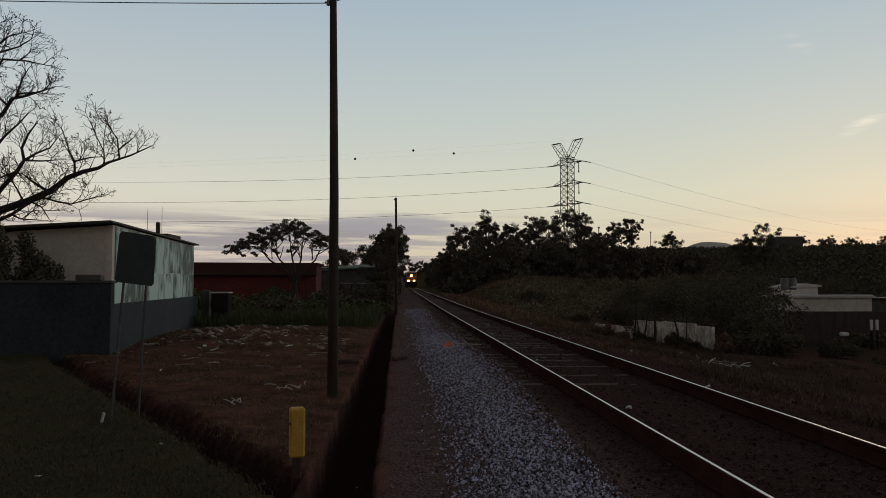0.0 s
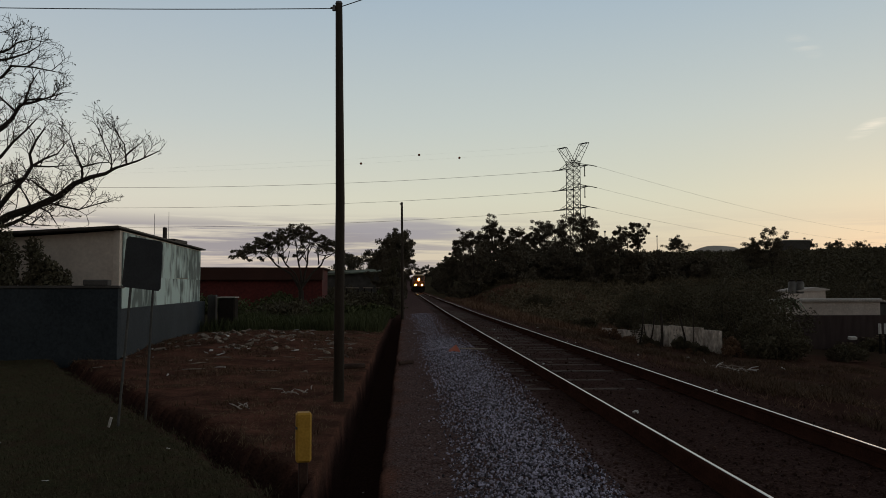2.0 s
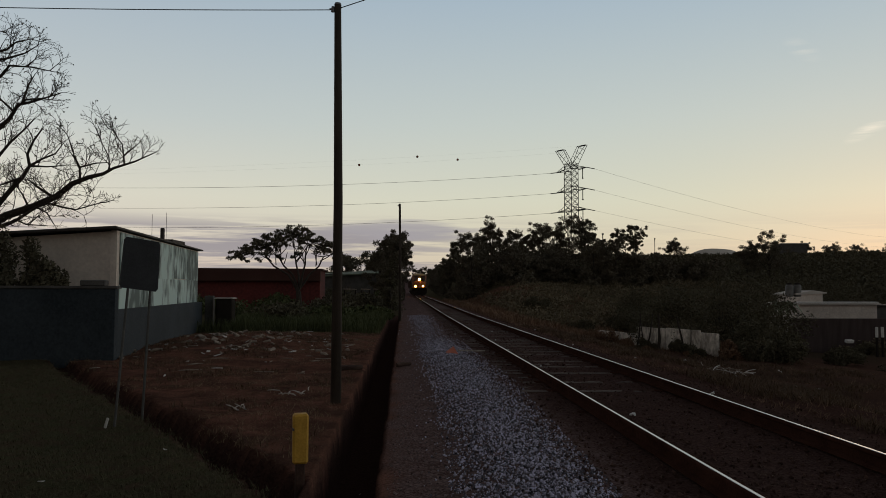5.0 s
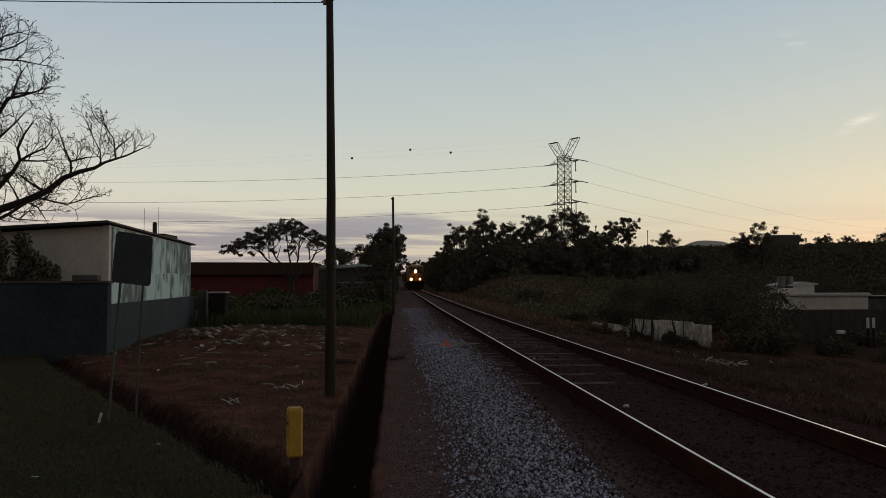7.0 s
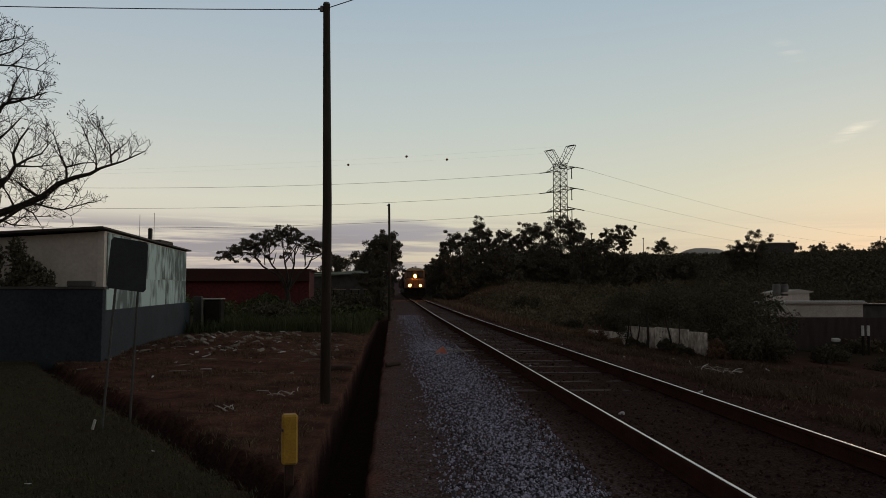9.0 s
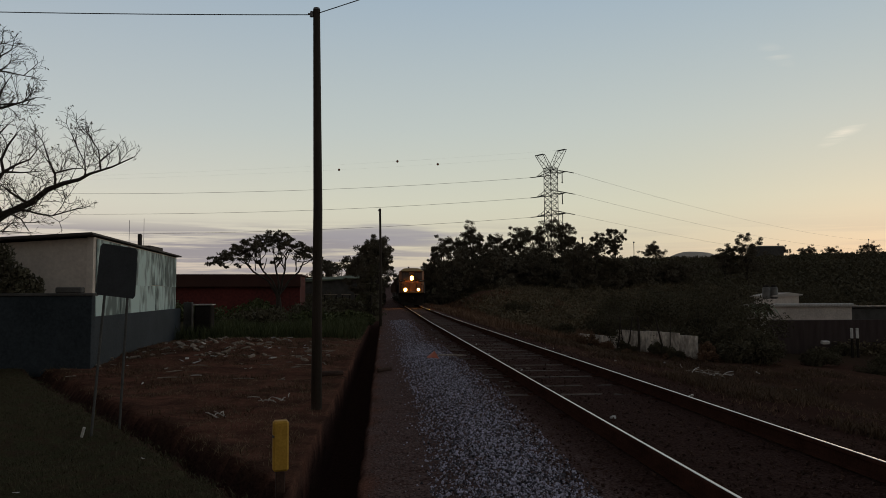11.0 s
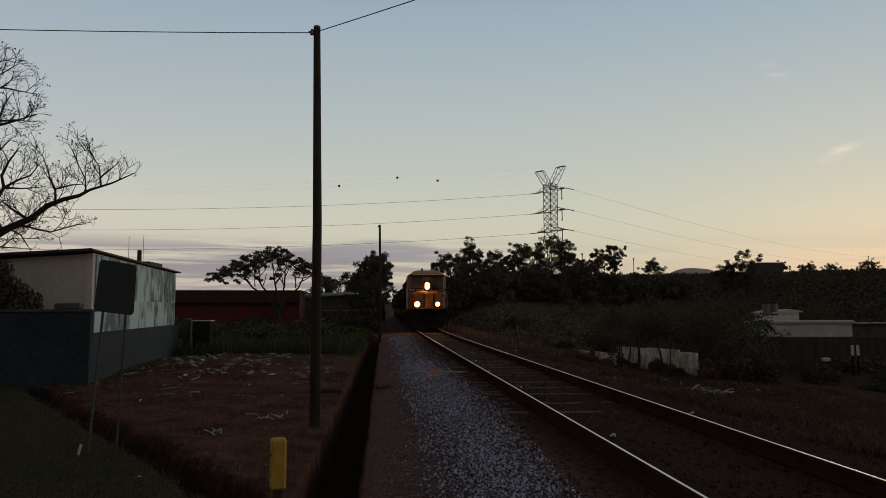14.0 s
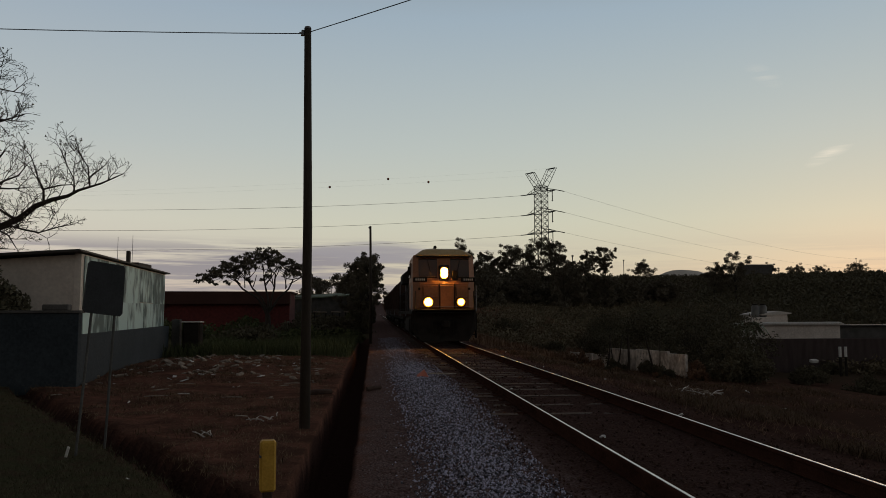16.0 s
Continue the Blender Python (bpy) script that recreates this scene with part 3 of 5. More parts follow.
# ---------------------------------------------------------------- plants
def foliage(rng, centres, radii, per, leaf, flat=0.8):
    """Leaf quads scattered over lumpy clumps."""
    n = len(centres)
    c = np.repeat(np.asarray(centres, float), per, 0)
    r = np.repeat(np.asarray(radii, float), per)[:, None]
    d = rng.normal(size=(n * per, 3))
    d /= np.linalg.norm(d, axis=1)[:, None]
    p = c + d * r * rng.uniform(0.35, 1.08, (n * per, 1)) * np.array([1, 1, flat])
    u = rng.normal(size=p.shape)
    u /= np.linalg.norm(u, axis=1)[:, None]
    w = np.cross(u, rng.normal(size=p.shape))
    w /= np.linalg.norm(w, axis=1)[:, None]
    s = leaf * rng.uniform(0.6, 1.4, (n * per, 1))
    quad = np.stack([p - u * s, p + w * s * 0.45, p + u * s, p - w * s * 0.45], 1).reshape(-1, 3)
    return quad, np.arange(len(quad)).reshape(-1, 4)


def tree(name, label, at, height, spread, clumps, per, leaf, seed, mat, bare=0.35, round_top=1.0, trunk_r=None, group="", open_crown=1.0):
    """A tapered trunk, limbs that reach to clumps, and leaves."""
    rng, rnd = np.random.default_rng(seed), random.Random(seed)
    root = thing(name, label, "tree", (at[0], at[1], ground_z(at[0], at[1]) - 0.1), group=group)
    tr = trunk_r or height * 0.014
    g = Geo()
    sway = [(rnd.uniform(-1, 1) * height * 0.03, rnd.uniform(-1, 1) * height * 0.03) for _ in range(6)]
    stem = [(sway[i][0] * (i > 0), sway[i][1] * (i > 0), height * 0.88 * i / 5) for i in range(6)]
    g.tube(stem, [tr * (1 - 0.15 * i) for i in range(6)], 7)
    centres, radii = [], []
    for k in range(clumps):
        u = bare + (1 - bare) * (k + rnd.random()) / clumps
        wide = spread * math.sin(math.pi * min(1.0, 0.22 + 0.72 * (u - bare) / (1 - bare))) ** round_top
        a = rnd.uniform(0, 6.283)
        rr = wide * rnd.uniform(0.35, 1.0)
        c = Vector((rr * math.cos(a), rr * math.sin(a), height * u * rnd.uniform(0.94, 1.0)))
        i = min(4, int(5 * max(0.1, u - 0.22)))
        start = Vector(stem[i])
        g.tube([start, start.lerp(c, 0.5) + Vector((0, 0, -0.04 * height * rnd.random())), c], [tr * 0.42, tr * 0.25, tr * 0.08], 5, cap=False)
        centres.append(c[:])
        n_sub = 4
        radii.append(spread * rnd.uniform(0.20, 0.36) * open_crown)
        for _ in range(n_sub):
            e = c + Vector((rnd.gauss(0, 0.26), rnd.gauss(0, 0.26), rnd.gauss(0.02, 0.17))) * spread
            g.tube([c, e], [tr * 0.10, tr * 0.05], 3, cap=False)
            centres.append(e[:])
            radii.append(spread * rnd.uniform(0.15, 0.28) * open_crown)
    part("trunk", g, M_BARK, root, "dark bark trunk and limbs")
    v, f = foliage(rng, centres, radii, per // 3, leaf * 0.62)
    part("crown", raw("crown", v, f, mat), None, root, "dark leafy crown")
    return root


def bush(label, at, size, height, seed, mat=None, leaf=0.10, per=170, clumps=14, group="bushes beside the railway"):
    rng, rnd = np.random.default_rng(seed), random.Random(seed)
    root = thing("bush", label, "bush", (at[0], at[1], ground_z(at[0], at[1]) - 0.05), group=group)
    g = Geo()
    centres, radii = [], []
    for _ in range(clumps):
        a, r = rnd.uniform(0, 6.283), size * rnd.random() ** 0.6
        top = height * (1 - 0.55 * (r / size) ** 2)
        c = (r * math.cos(a), r * math.sin(a), top * rnd.uniform(0.25, 0.86))
        centres.append(c)
        radii.append(size * rnd.uniform(0.28, 0.46))
        g.tube([(0.1 * c[0], 0.1 * c[1], 0), (0.5 * c[0], 0.5 * c[1], 0.6 * c[2]), c], [0.03, 0.02, 0.006], 4, cap=False)
    part("stem", g, M_BARK, root)
    v, f = foliage(rng, centres, radii, per, leaf, flat=0.9 * height / (height + size) * 2)
    v[:, 2] = np.maximum(v[:, 2], 0.0)
    part("foliage", raw("foliage", v, f, mat or M_LEAF), None, root)
    return root


# ---------------------------------------------------------------- left side: wall, shed, yard
def build_block_wall():
    wall = thing("block_wall", "dark grey rendered block wall around the yard", "wall", kind="structure")
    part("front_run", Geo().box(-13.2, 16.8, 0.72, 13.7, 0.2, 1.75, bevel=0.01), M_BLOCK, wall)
    part("step_block", Geo().box(-6.85, 16.8, 1.72, 0.55, 0.22, 0.13, bevel=0.02), M_CONCRETE, wall)
    part("coping", Geo().box(-13.2, 16.8, 1.625, 13.8, 0.28, 0.06, bevel=0.01), M_CONCRETE, wall, "worn concrete coping")
    a, b = Vector((-6.45, 16.9)), Vector((-7.72, 28.6))
    d = b - a
    n = Vector((d.y, -d.x)).normalized() * 0.09
    g = Geo()
    g.add([(p.x + s * n.x, p.y + s * n.y, z) for z in (-0.3, 1.12) for p, s in ((a, -1), (a, 1), (b, 1), (b, -1))],
          [(0, 1, 2, 3), (7, 6, 5, 4), (0, 4, 5, 1), (1, 5, 6, 2), (2, 6, 7, 3), (3, 7, 4, 0)])
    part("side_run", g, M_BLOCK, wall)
    part("pier", Geo().box(-7.42, 28.9, 0.6, 0.3, 0.3, 1.5, bevel=0.015), M_CONCRETE, wall, "pale concrete pier at the wall's end")


build_block_wall()


def build_shed():
    shed = thing("shed", "low white sheet-clad shed with a dark sloping roof behind the wall", "shed")
    fl, fr, br, bl = Vector((-12.3, 18.9)), Vector((-7.18, 18.9)), Vector((-7.95, 29.0)), Vector((-12.6, 29.0))

    def slab(a, b, z0, z1a, z1b, thick, out):
        d = (b - a).normalized()
        n = Vector((d.y, -d.x)) * out
        g = Geo()
        pts = [a, b, b - n * thick, a - n * thick]
        tops = [z1a, z1b, z1b, z1a]
        g.add([(p.x, p.y, z0) for p in pts] + [(p.x, p.y, t) for p, t in zip(pts, tops)],
              [(0, 1, 2, 3), (7, 6, 5, 4), (0, 4, 5, 1), (1, 5, 6, 2), (2, 6, 7, 3), (3, 7, 4, 0)])
        return g

    part("front_wall", slab(fl, fr, -0.1, 2.70, 3.05, 0.15, 1), M_CREAM, shed, "cream painted wall under the eaves")
    part("side_wall", slab(fr, br, -0.1, 3.06, 3.06, 0.15, 1), M_CREAM, shed)
    part("back_wall", slab(br, bl, -0.1, 3.06, 2.72, 0.15, 1), M_CREAM, shed)
    part("far_wall", slab(bl, fl, -0.1, 2.72, 2.72, 0.15, 1), M_CREAM, shed)
    # cladding of the long side: two rows of sheets
    d = (br - fr).normalized()
    n = Vector((d.y, -d.x))
    run = (br - fr).length
    for row, (z0, z1) in enumerate(((1.06, 1.93), (1.95, 3.03))):
        marks = [0.02, 0.17, 0.39, 0.60, 0.80, 0.995] if row else [0.02, 0.24, 0.45, 0.66, 0.84, 0.995]
        for i in range(5):
            a, b = fr + d * (run * marks[i] + 0.015), fr + d * (run * marks[i + 1] - 0.015)
            off = n * (0.03 + 0.006 * ((i + row) % 2))
            part("cladding_sheet", slab(a + off, b + off, z0 - 0.02 * (i % 3), z1, z1, 0.02, 1), M_SHEET, shed, "white sheet stained with dark streaks")
    # roof: thin sheet with an overhang, falling away from the long side
    g = Geo()
    o = 0.28
    pts = [(fl.x - o, fl.y - 0.40, 2.76), (fr.x + 0.14, fr.y - 0.40, 3.09), (br.x + 0.14, br.y + o, 3.09), (bl.x - o, bl.y + o, 2.76)]
    g.add([(x, y, z) for x, y, z in pts] + [(x, y, z + 0.045) for x, y, z in pts],
          [(0, 1, 2, 3), (7, 6, 5, 4), (0, 4, 5, 1), (1, 5, 6, 2), (2, 6, 7, 3), (3, 7, 4, 0)])
    roof = part("roof", g, M_ROOF, shed, "dark weathered roof sheet")
    for i in range(26):
        y = fl.y - 0.36 + i * 0.42
        part("roof_rib", Geo().tube([(fl.x - o, y, 2.815), (fr.x + 0.10 - 0.075 * i * 0.42, y, 3.135)], 0.016, 4), M_ROOF, roof)
    part("chimney", Geo().box(-7.7, 24.0, 3.30, 0.11, 0.14, 0.5, bevel=0.02), M_ROOF, shed, "short dark flue")
    part("roof_box", Geo().box(-7.8, 25.6, 3.20, 0.3, 1.4, 0.11, bevel=0.02), M_ROOF, shed)
    for y, h in ((23.6, 0.75), (25.0, 0.95)):
        part("aerial", Geo().tube([(-7.9, y, 3.1), (-7.9, y, 3.2 + h)], 0.007, 4), M_STEEL, shed, "thin rooftop aerial")


build_shed()

bin_ob = thing("rubbish_bin", "dark bin with a pale lid beside the wall", "bin", (-6.75, 28.6, 0))
part("body", Geo().box(0, 0, 0.6, 0.62, 0.6, 1.25, bevel=0.05), M_FRAME, bin_ob)
part("lid", Geo().box(0, -0.03, 1.26, 0.7, 0.68, 0.05, bevel=0.02), M_PALEROOF, bin_ob, "pale lid")


def build_sign():
    sign = thing("sign", "dark back of a leaning sign board on two thin posts", "sign")
    part("post", Geo().tube([(-3.35, 8.84, -0.3), (-3.25, 9.03, 2.12)], 0.016, 8), M_THINPOST, sign)
    part("post", Geo().tube([(-3.18, 9.28, -0.3), (-3.075, 9.24, 2.10)], 0.016, 8), M_THINPOST, sign)
    tl, tr_, br_, bl_ = Vector((-3.285, 8.88, 2.20)), Vector((-2.985, 9.22, 2.155)), Vector((-3.005, 9.22, 1.545)), Vector((-3.335, 8.88, 1.60))
    g = Geo()
    n = (tr_ - tl).cross(bl_ - tl).normalized() * 0.012
    c = (tl + tr_ + br_ + bl_) / 4
    ring = []
    for a, b in ((tl, tr_), (tr_, br_), (br_, bl_), (bl_, tl)):
        ring += [a.lerp(b, 0.06), a.lerp(b, 0.94)]
    g.add([p - n for p in ring] + [p + n for p in ring], [tuple(range(8)), tuple(range(15, 7, -1))] + [(i, i + 8, (i + 1) % 8 + 8, (i + 1) % 8) for i in range(8)])
    board = part("board", g, M_SIGNBACK, sign)
    for u in (0.22, 0.78):
        a, b = tl.lerp(bl_, u), tr_.lerp(br_, u)
        part("brace", Geo().tube([a.lerp(b, 0.05) + n * 2, a.lerp(b, 0.95) + n * 2], 0.012, 4), M_STEEL, board)


build_sign()


def build_bollard():
    b = thing("marker_post", "short yellow concrete marker post beside the drain", "bollard", (-0.83, 6.15, -0.1), 12)
    part("base", Geo().box(0, 0, 0.14, 0.075, 0.08, 0.38, bevel=0.01), M_RUSTFOOT, b, "dark bare foot of the post")
    g = Geo()
    g.box(0, 0, 0.465, 0.125, 0.11, 0.40, bevel=0.016)
    part("shaft", g, M_YELLOW, b)
    part("notch", Geo().box(-0.06, -0.03, 0.545, 0.014, 0.06, 0.018), M_CONCRETE, b)


build_bollard()


def build_pole(at, height, r0, r1, label):
    p = thing("utility_pole", label, "utility pole", at, group="poles along the drain")
    part("shaft", Geo().tube([(0, 0, -0.5), (0.005, 0, height * 0.5), (-0.03, 0, height)], [r0, (r0 + r1) / 2, r1], 14), M_POLE, p, smooth=True)
    part("insulator", Geo().tube([(-0.03 - r1, 0.0, height - 0.06), (-0.15, 0, height - 0.06)], 0.014, 6).tube([(-0.10, 0, height - 0.1), (-0.10, 0, height - 0.02)], [0.028, 0.02], 8),
         M_STEEL, p)
    part("cap", Geo().tube([(-0.03, 0, height), (-0.03, 0, height + 0.03)], [r1 * 1.1, r1 * 0.9], 12), M_STEEL, p)
    return p


build_pole((-0.93, 10.47, 0), 5.67, 0.078, 0.049, "tall slender dark wooden pole beside the drain")
build_pole((-0.16, 38.5, 0), 6.08, 0.075, 0.055, "dark wooden pole far along the drain")


def cable(name, a, b, sag, r, label, category="cable", n=24, group=""):
    a, b = Vector(a), Vector(b)
    path = [a.lerp(b, i / n) - Vector((0, 0, 4 * sag * (i / n) * (1 - i / n))) for i in range(n + 1)]
    return single(name, Geo().tube(path, r, 5), M_WIRE, label, category, group=group)


cable("pole_wire", (-1.06, 10.47, 5.60), (-19.0, 11.2, 6.18), 0.20, 0.007, "single dark wire running off over the yard")
cable("pole_wire", (-0.93, 10.45, 5.62), (6.2, 4.2, 5.78), 0.05, 0.007, "single dark wire slanting up from the pole")

# ---- bare tree behind the shed
def build_bare_tree():
    root = thing("bare_tree", "large almost leafless tree with spreading twigs behind the shed", "tree", (0, 0, 0))
    rnd = random.Random(11)
    Y = 22.0
    wood, twig, tips = Geo(), Geo(), []
    limbs = []

    def limb(r0, r1, *way):
        limbs.append((way, r0, r1))

    limb(0.34, 0.10, (-13.6, -0.2), (-13.5, 1.4), (-13.2, 2.6), (-13.0, 4.2), (-13.0, 6.2), (-12.7, 8.2))
    limb(0.26, 0.12, (-13.4, 1.8), (-12.8, 2.8), (-12.1, 3.3))
    limb(0.11, 0.012, (-12.04, 3.3), (-11.52, 3.88), (-10.77, 4.14), (-10.13, 4.48), (-9.67, 4.83), (-9.2, 5.03), (-8.8, 5.15), (-8.51, 5.32), (-7.87, 5.53), (-7.29, 5.82))
    limb(0.05, 0.012, (-11.93, 3.3), (-11.4, 3.61), (-11.06, 3.73), (-10.53, 4.11), (-10.19, 4.23), (-9.78, 4.11), (-9.38, 4.04), (-8.68, 4.28))
    limb(0.025, 0.01, (-11.06, 3.71), (-10.82, 3.61), (-10.3, 3.59))
    limb(0.025, 0.01, (-10.53, 4.08), (-10.13, 3.93), (-9.9, 3.59))
    limb(0.075, 0.018, (-11.95, 3.47), (-11.75, 4.11), (-11.4, 4.51), (-11.0, 4.98), (-10.8, 5.32), (-10.88, 5.67), (-10.71, 6.08), (-10.48, 6.4))
    limb(0.035, 0.01, (-10.8, 5.32), (-10.53, 5.56), (-10.19, 5.73), (-9.95, 6.02))
    limb(0.03, 0.01, (-10.78, 5.31), (-10.3, 5.3), (-9.84, 5.34))
    limb(0.035, 0.012, (-11.0, 4.98), (-11.58, 4.83), (-11.93, 4.69))
    limb(0.07, 0.014, (-12.5, 3.41), (-12.19, 3.99), (-11.93, 4.74), (-11.87, 5.15), (-11.58, 5.56), (-11.23, 5.96), (-10.82, 6.31), (-10.59, 6.66))
    limb(0.04, 0.012, (-10.22, 4.54), (-10.65, 4.74), (-10.94, 4.95))
    limb(0.03, 0.01, (-10.88, 4.23), (-11.17, 4.51), (-11.46, 4.98))
    limb(0.032, 0.01, (-9.46, 4.96), (-9.43, 5.32), (-9.55, 5.61), (-9.78, 6.19))
    limb(0.025, 0.01, (-9.43, 5.32), (-9.03, 5.47), (-8.68, 5.47))
    limb(0.022, 0.01, (-8.62, 5.27), (-8.56, 5.61), (-8.74, 6.08))
    limb(0.024, 0.01, (-8.22, 5.43), (-8.19, 5.67), (-8.27, 6.02), (-8.51, 6.4))
    limb(0.02, 0.01, (-8.19, 5.67), (-8.01, 5.9), (-7.87, 6.14))
    limb(0.085, 0.012, (-12.97, 5.39), (-12.45, 5.8), (-11.98, 6.09), (-11.58, 6.38), (-11.35, 6.67), (-11.03, 7.05), (-10.71, 7.16), (-10.3, 7.25), (-9.9, 7.45))
    limb(0.03, 0.01, (-11.03, 7.05), (-10.88, 7.48), (-10.71, 7.77))
    limb(0.03, 0.01, (-11.2, 6.81), (-10.77, 6.93), (-10.36, 6.96), (-9.95, 6.93))
    limb(0.03, 0.01, (-11.35, 6.73), (-11.64, 7.02), (-11.93, 7.19))
    limb(0.055, 0.01, (-12.97, 7.07), (-12.27, 7.57), (-11.87, 7.77), (-11.52, 8.06), (-10.94, 8.06), (-10.24, 7.91))
    limb(0.055, 0.01, (-12.91, 7.48), (-12.27, 7.91), (-11.98, 8.12), (-11.52, 8.15), (-11.0, 8.38), (-10.59, 8.61))
    limb(0.05, 0.01, (-12.91, 7.89), (-12.27, 8.33), (-12.04, 8.34), (-11.64, 8.55), (-11.29, 8.73), (-10.88, 8.88))
    limb(0.04, 0.01, (-12.79, 8.29), (-12.16, 8.64), (-11.93, 8.83), (-11.75, 8.95))

    def branch(p, d, length, r, depth):
        """A crooked branch that forks in two at uneven steps, thinner at each fork."""
        pts, q = [p], p.copy()
        segs = 4 if depth else 3
        bend = Vector((rnd.uniform(-0.12, 0.12), rnd.uniform(-0.12, 0.12), rnd.uniform(-0.06, 0.12)))
        for _ in range(segs):
            d = (d + bend + Vector((rnd.uniform(-0.2, 0.2), rnd.uniform(-0.2, 0.2), rnd.uniform(-0.18, 0.18)))).normalized()
            q = q + d * (length / segs) * rnd.uniform(0.7, 1.3)
            pts.append(q.copy())
        if depth == 0 and rnd.random() < 0.22:
            tips.append(q[:])
        twig.tube(pts, [max(0.0048, r * (1 - 0.6 * i / segs)) for i in range(segs + 1)], 3, cap=False)
        if depth:
            side = rnd.choice((-1, 1))
            for i in range(1, segs + 1):
                if i < segs and rnd.random() < 0.30:
                    continue
                for s in ((side, -side) if i == segs else (side,)):
                    turn = Matrix.Rotation(s * rnd.uniform(0.3, 0.95), 3, Vector((rnd.uniform(-0.3, 0.3), 1, rnd.uniform(-0.3, 0.3))).normalized())
                    branch(pts[i], turn @ d, length * rnd.uniform(0.38, 0.75), r * 0.62, depth - 1)
                side = -side

    grown = []
    for k, (pts, r0, r1) in enumerate(limbs):
        lift = Vector((-0.06, 0, -0.16 if pts[0][1] < 6.2 else 0.08)) if k > 1 else Vector()
        path = [Vector((x, Y + (0.25 * wobble(i, k, 0.8, 3) + 0.12 * ((k * 7) % 5 - 2)) * (i > 0), z)) + lift for i, (x, z) in enumerate(pts)]
        near = [(p - q, q) for p, q in ((path[0], s.lerp(e, u / 8)) for w in grown for s, e in zip(w, w[1:]) for u in range(9))]
        if near:
            gap, root_at = min(near, key=lambda w: w[0].x ** 2 + w[0].z ** 2)
            if math.hypot(gap.x, gap.z) < 0.6:
                path = [root_at] + [p + Vector((0, (root_at.y - Y) * 0.8, 0)) for p in path[1:]]
        grown.append(path)
        n = len(path)
        wood.tube(path, [1.18 * (r0 + (r1 - r0) * i / (n - 1)) for i in range(n)], 7)
        if k < 2:
            continue
        for i in range(1, n):
            a, b = path[i - 1], path[i]
            ahead = (b - a).normalized()
            count = max(1, round((b - a).length * (3.8 if r0 < 0.045 else 3.4)))
            for _ in range(count):
                p = a.lerp(b, rnd.random())
                side = rnd.choice((1, 1, 1, -0.6))
                d = (ahead * rnd.uniform(0.5, 1.3) + Vector((-ahead.z * 0.4, rnd.uniform(-0.6, 0.6), abs(ahead.x) * side * 0.9 + 0.1))).normalized()
                branch(p, d, rnd.uniform(0.32, 0.85) * (0.6 if b.x > -8.2 or (b.z > 6.0 and b.x > -11.0) else 1), 0.016, 2)
        branch(path[-1], ahead, 0.30, 0.010, 1)
    part("trunk", wood, M_BARK, root, "dark trunk and bare main limbs")
    part("bare_canopy", twig.mesh("bare_canopy", M_BARK), None, root, "fine bare twigs")
    v, f = foliage(np.random.default_rng(4), tips, [0.05] * len(tips), 3, 0.032)
    part("withered_leaf", raw("withered_leaf", v, f, M_EUC), None, root, "few withered leaves at the twig ends")


build_bare_tree()

# ---- red building, umbrella tree and greenery beyond the yard
def build_red_building():
    b = thing("red_building", "long low building with a dull red painted wall", "building")
    part("wall", Geo().box(-12.0, 62.0, 1.5, 10.6, 4.0, 3.4), M_REDWALL, b)
    g = Geo()
    g.prism([(-17.6, 3.2), (-17.6, 3.32), (-6.5, 3.30), (-6.5, 3.18)], 59.4, 64.6)
    part("roof", g, M_BRICKRED, b, "dark roof edge")
    part("canopy", Geo().box(-12.0, 59.7, 2.75, 10.8, 0.6, 0.9, bevel=0.03), M_BRICKRED, b)


build_red_building()


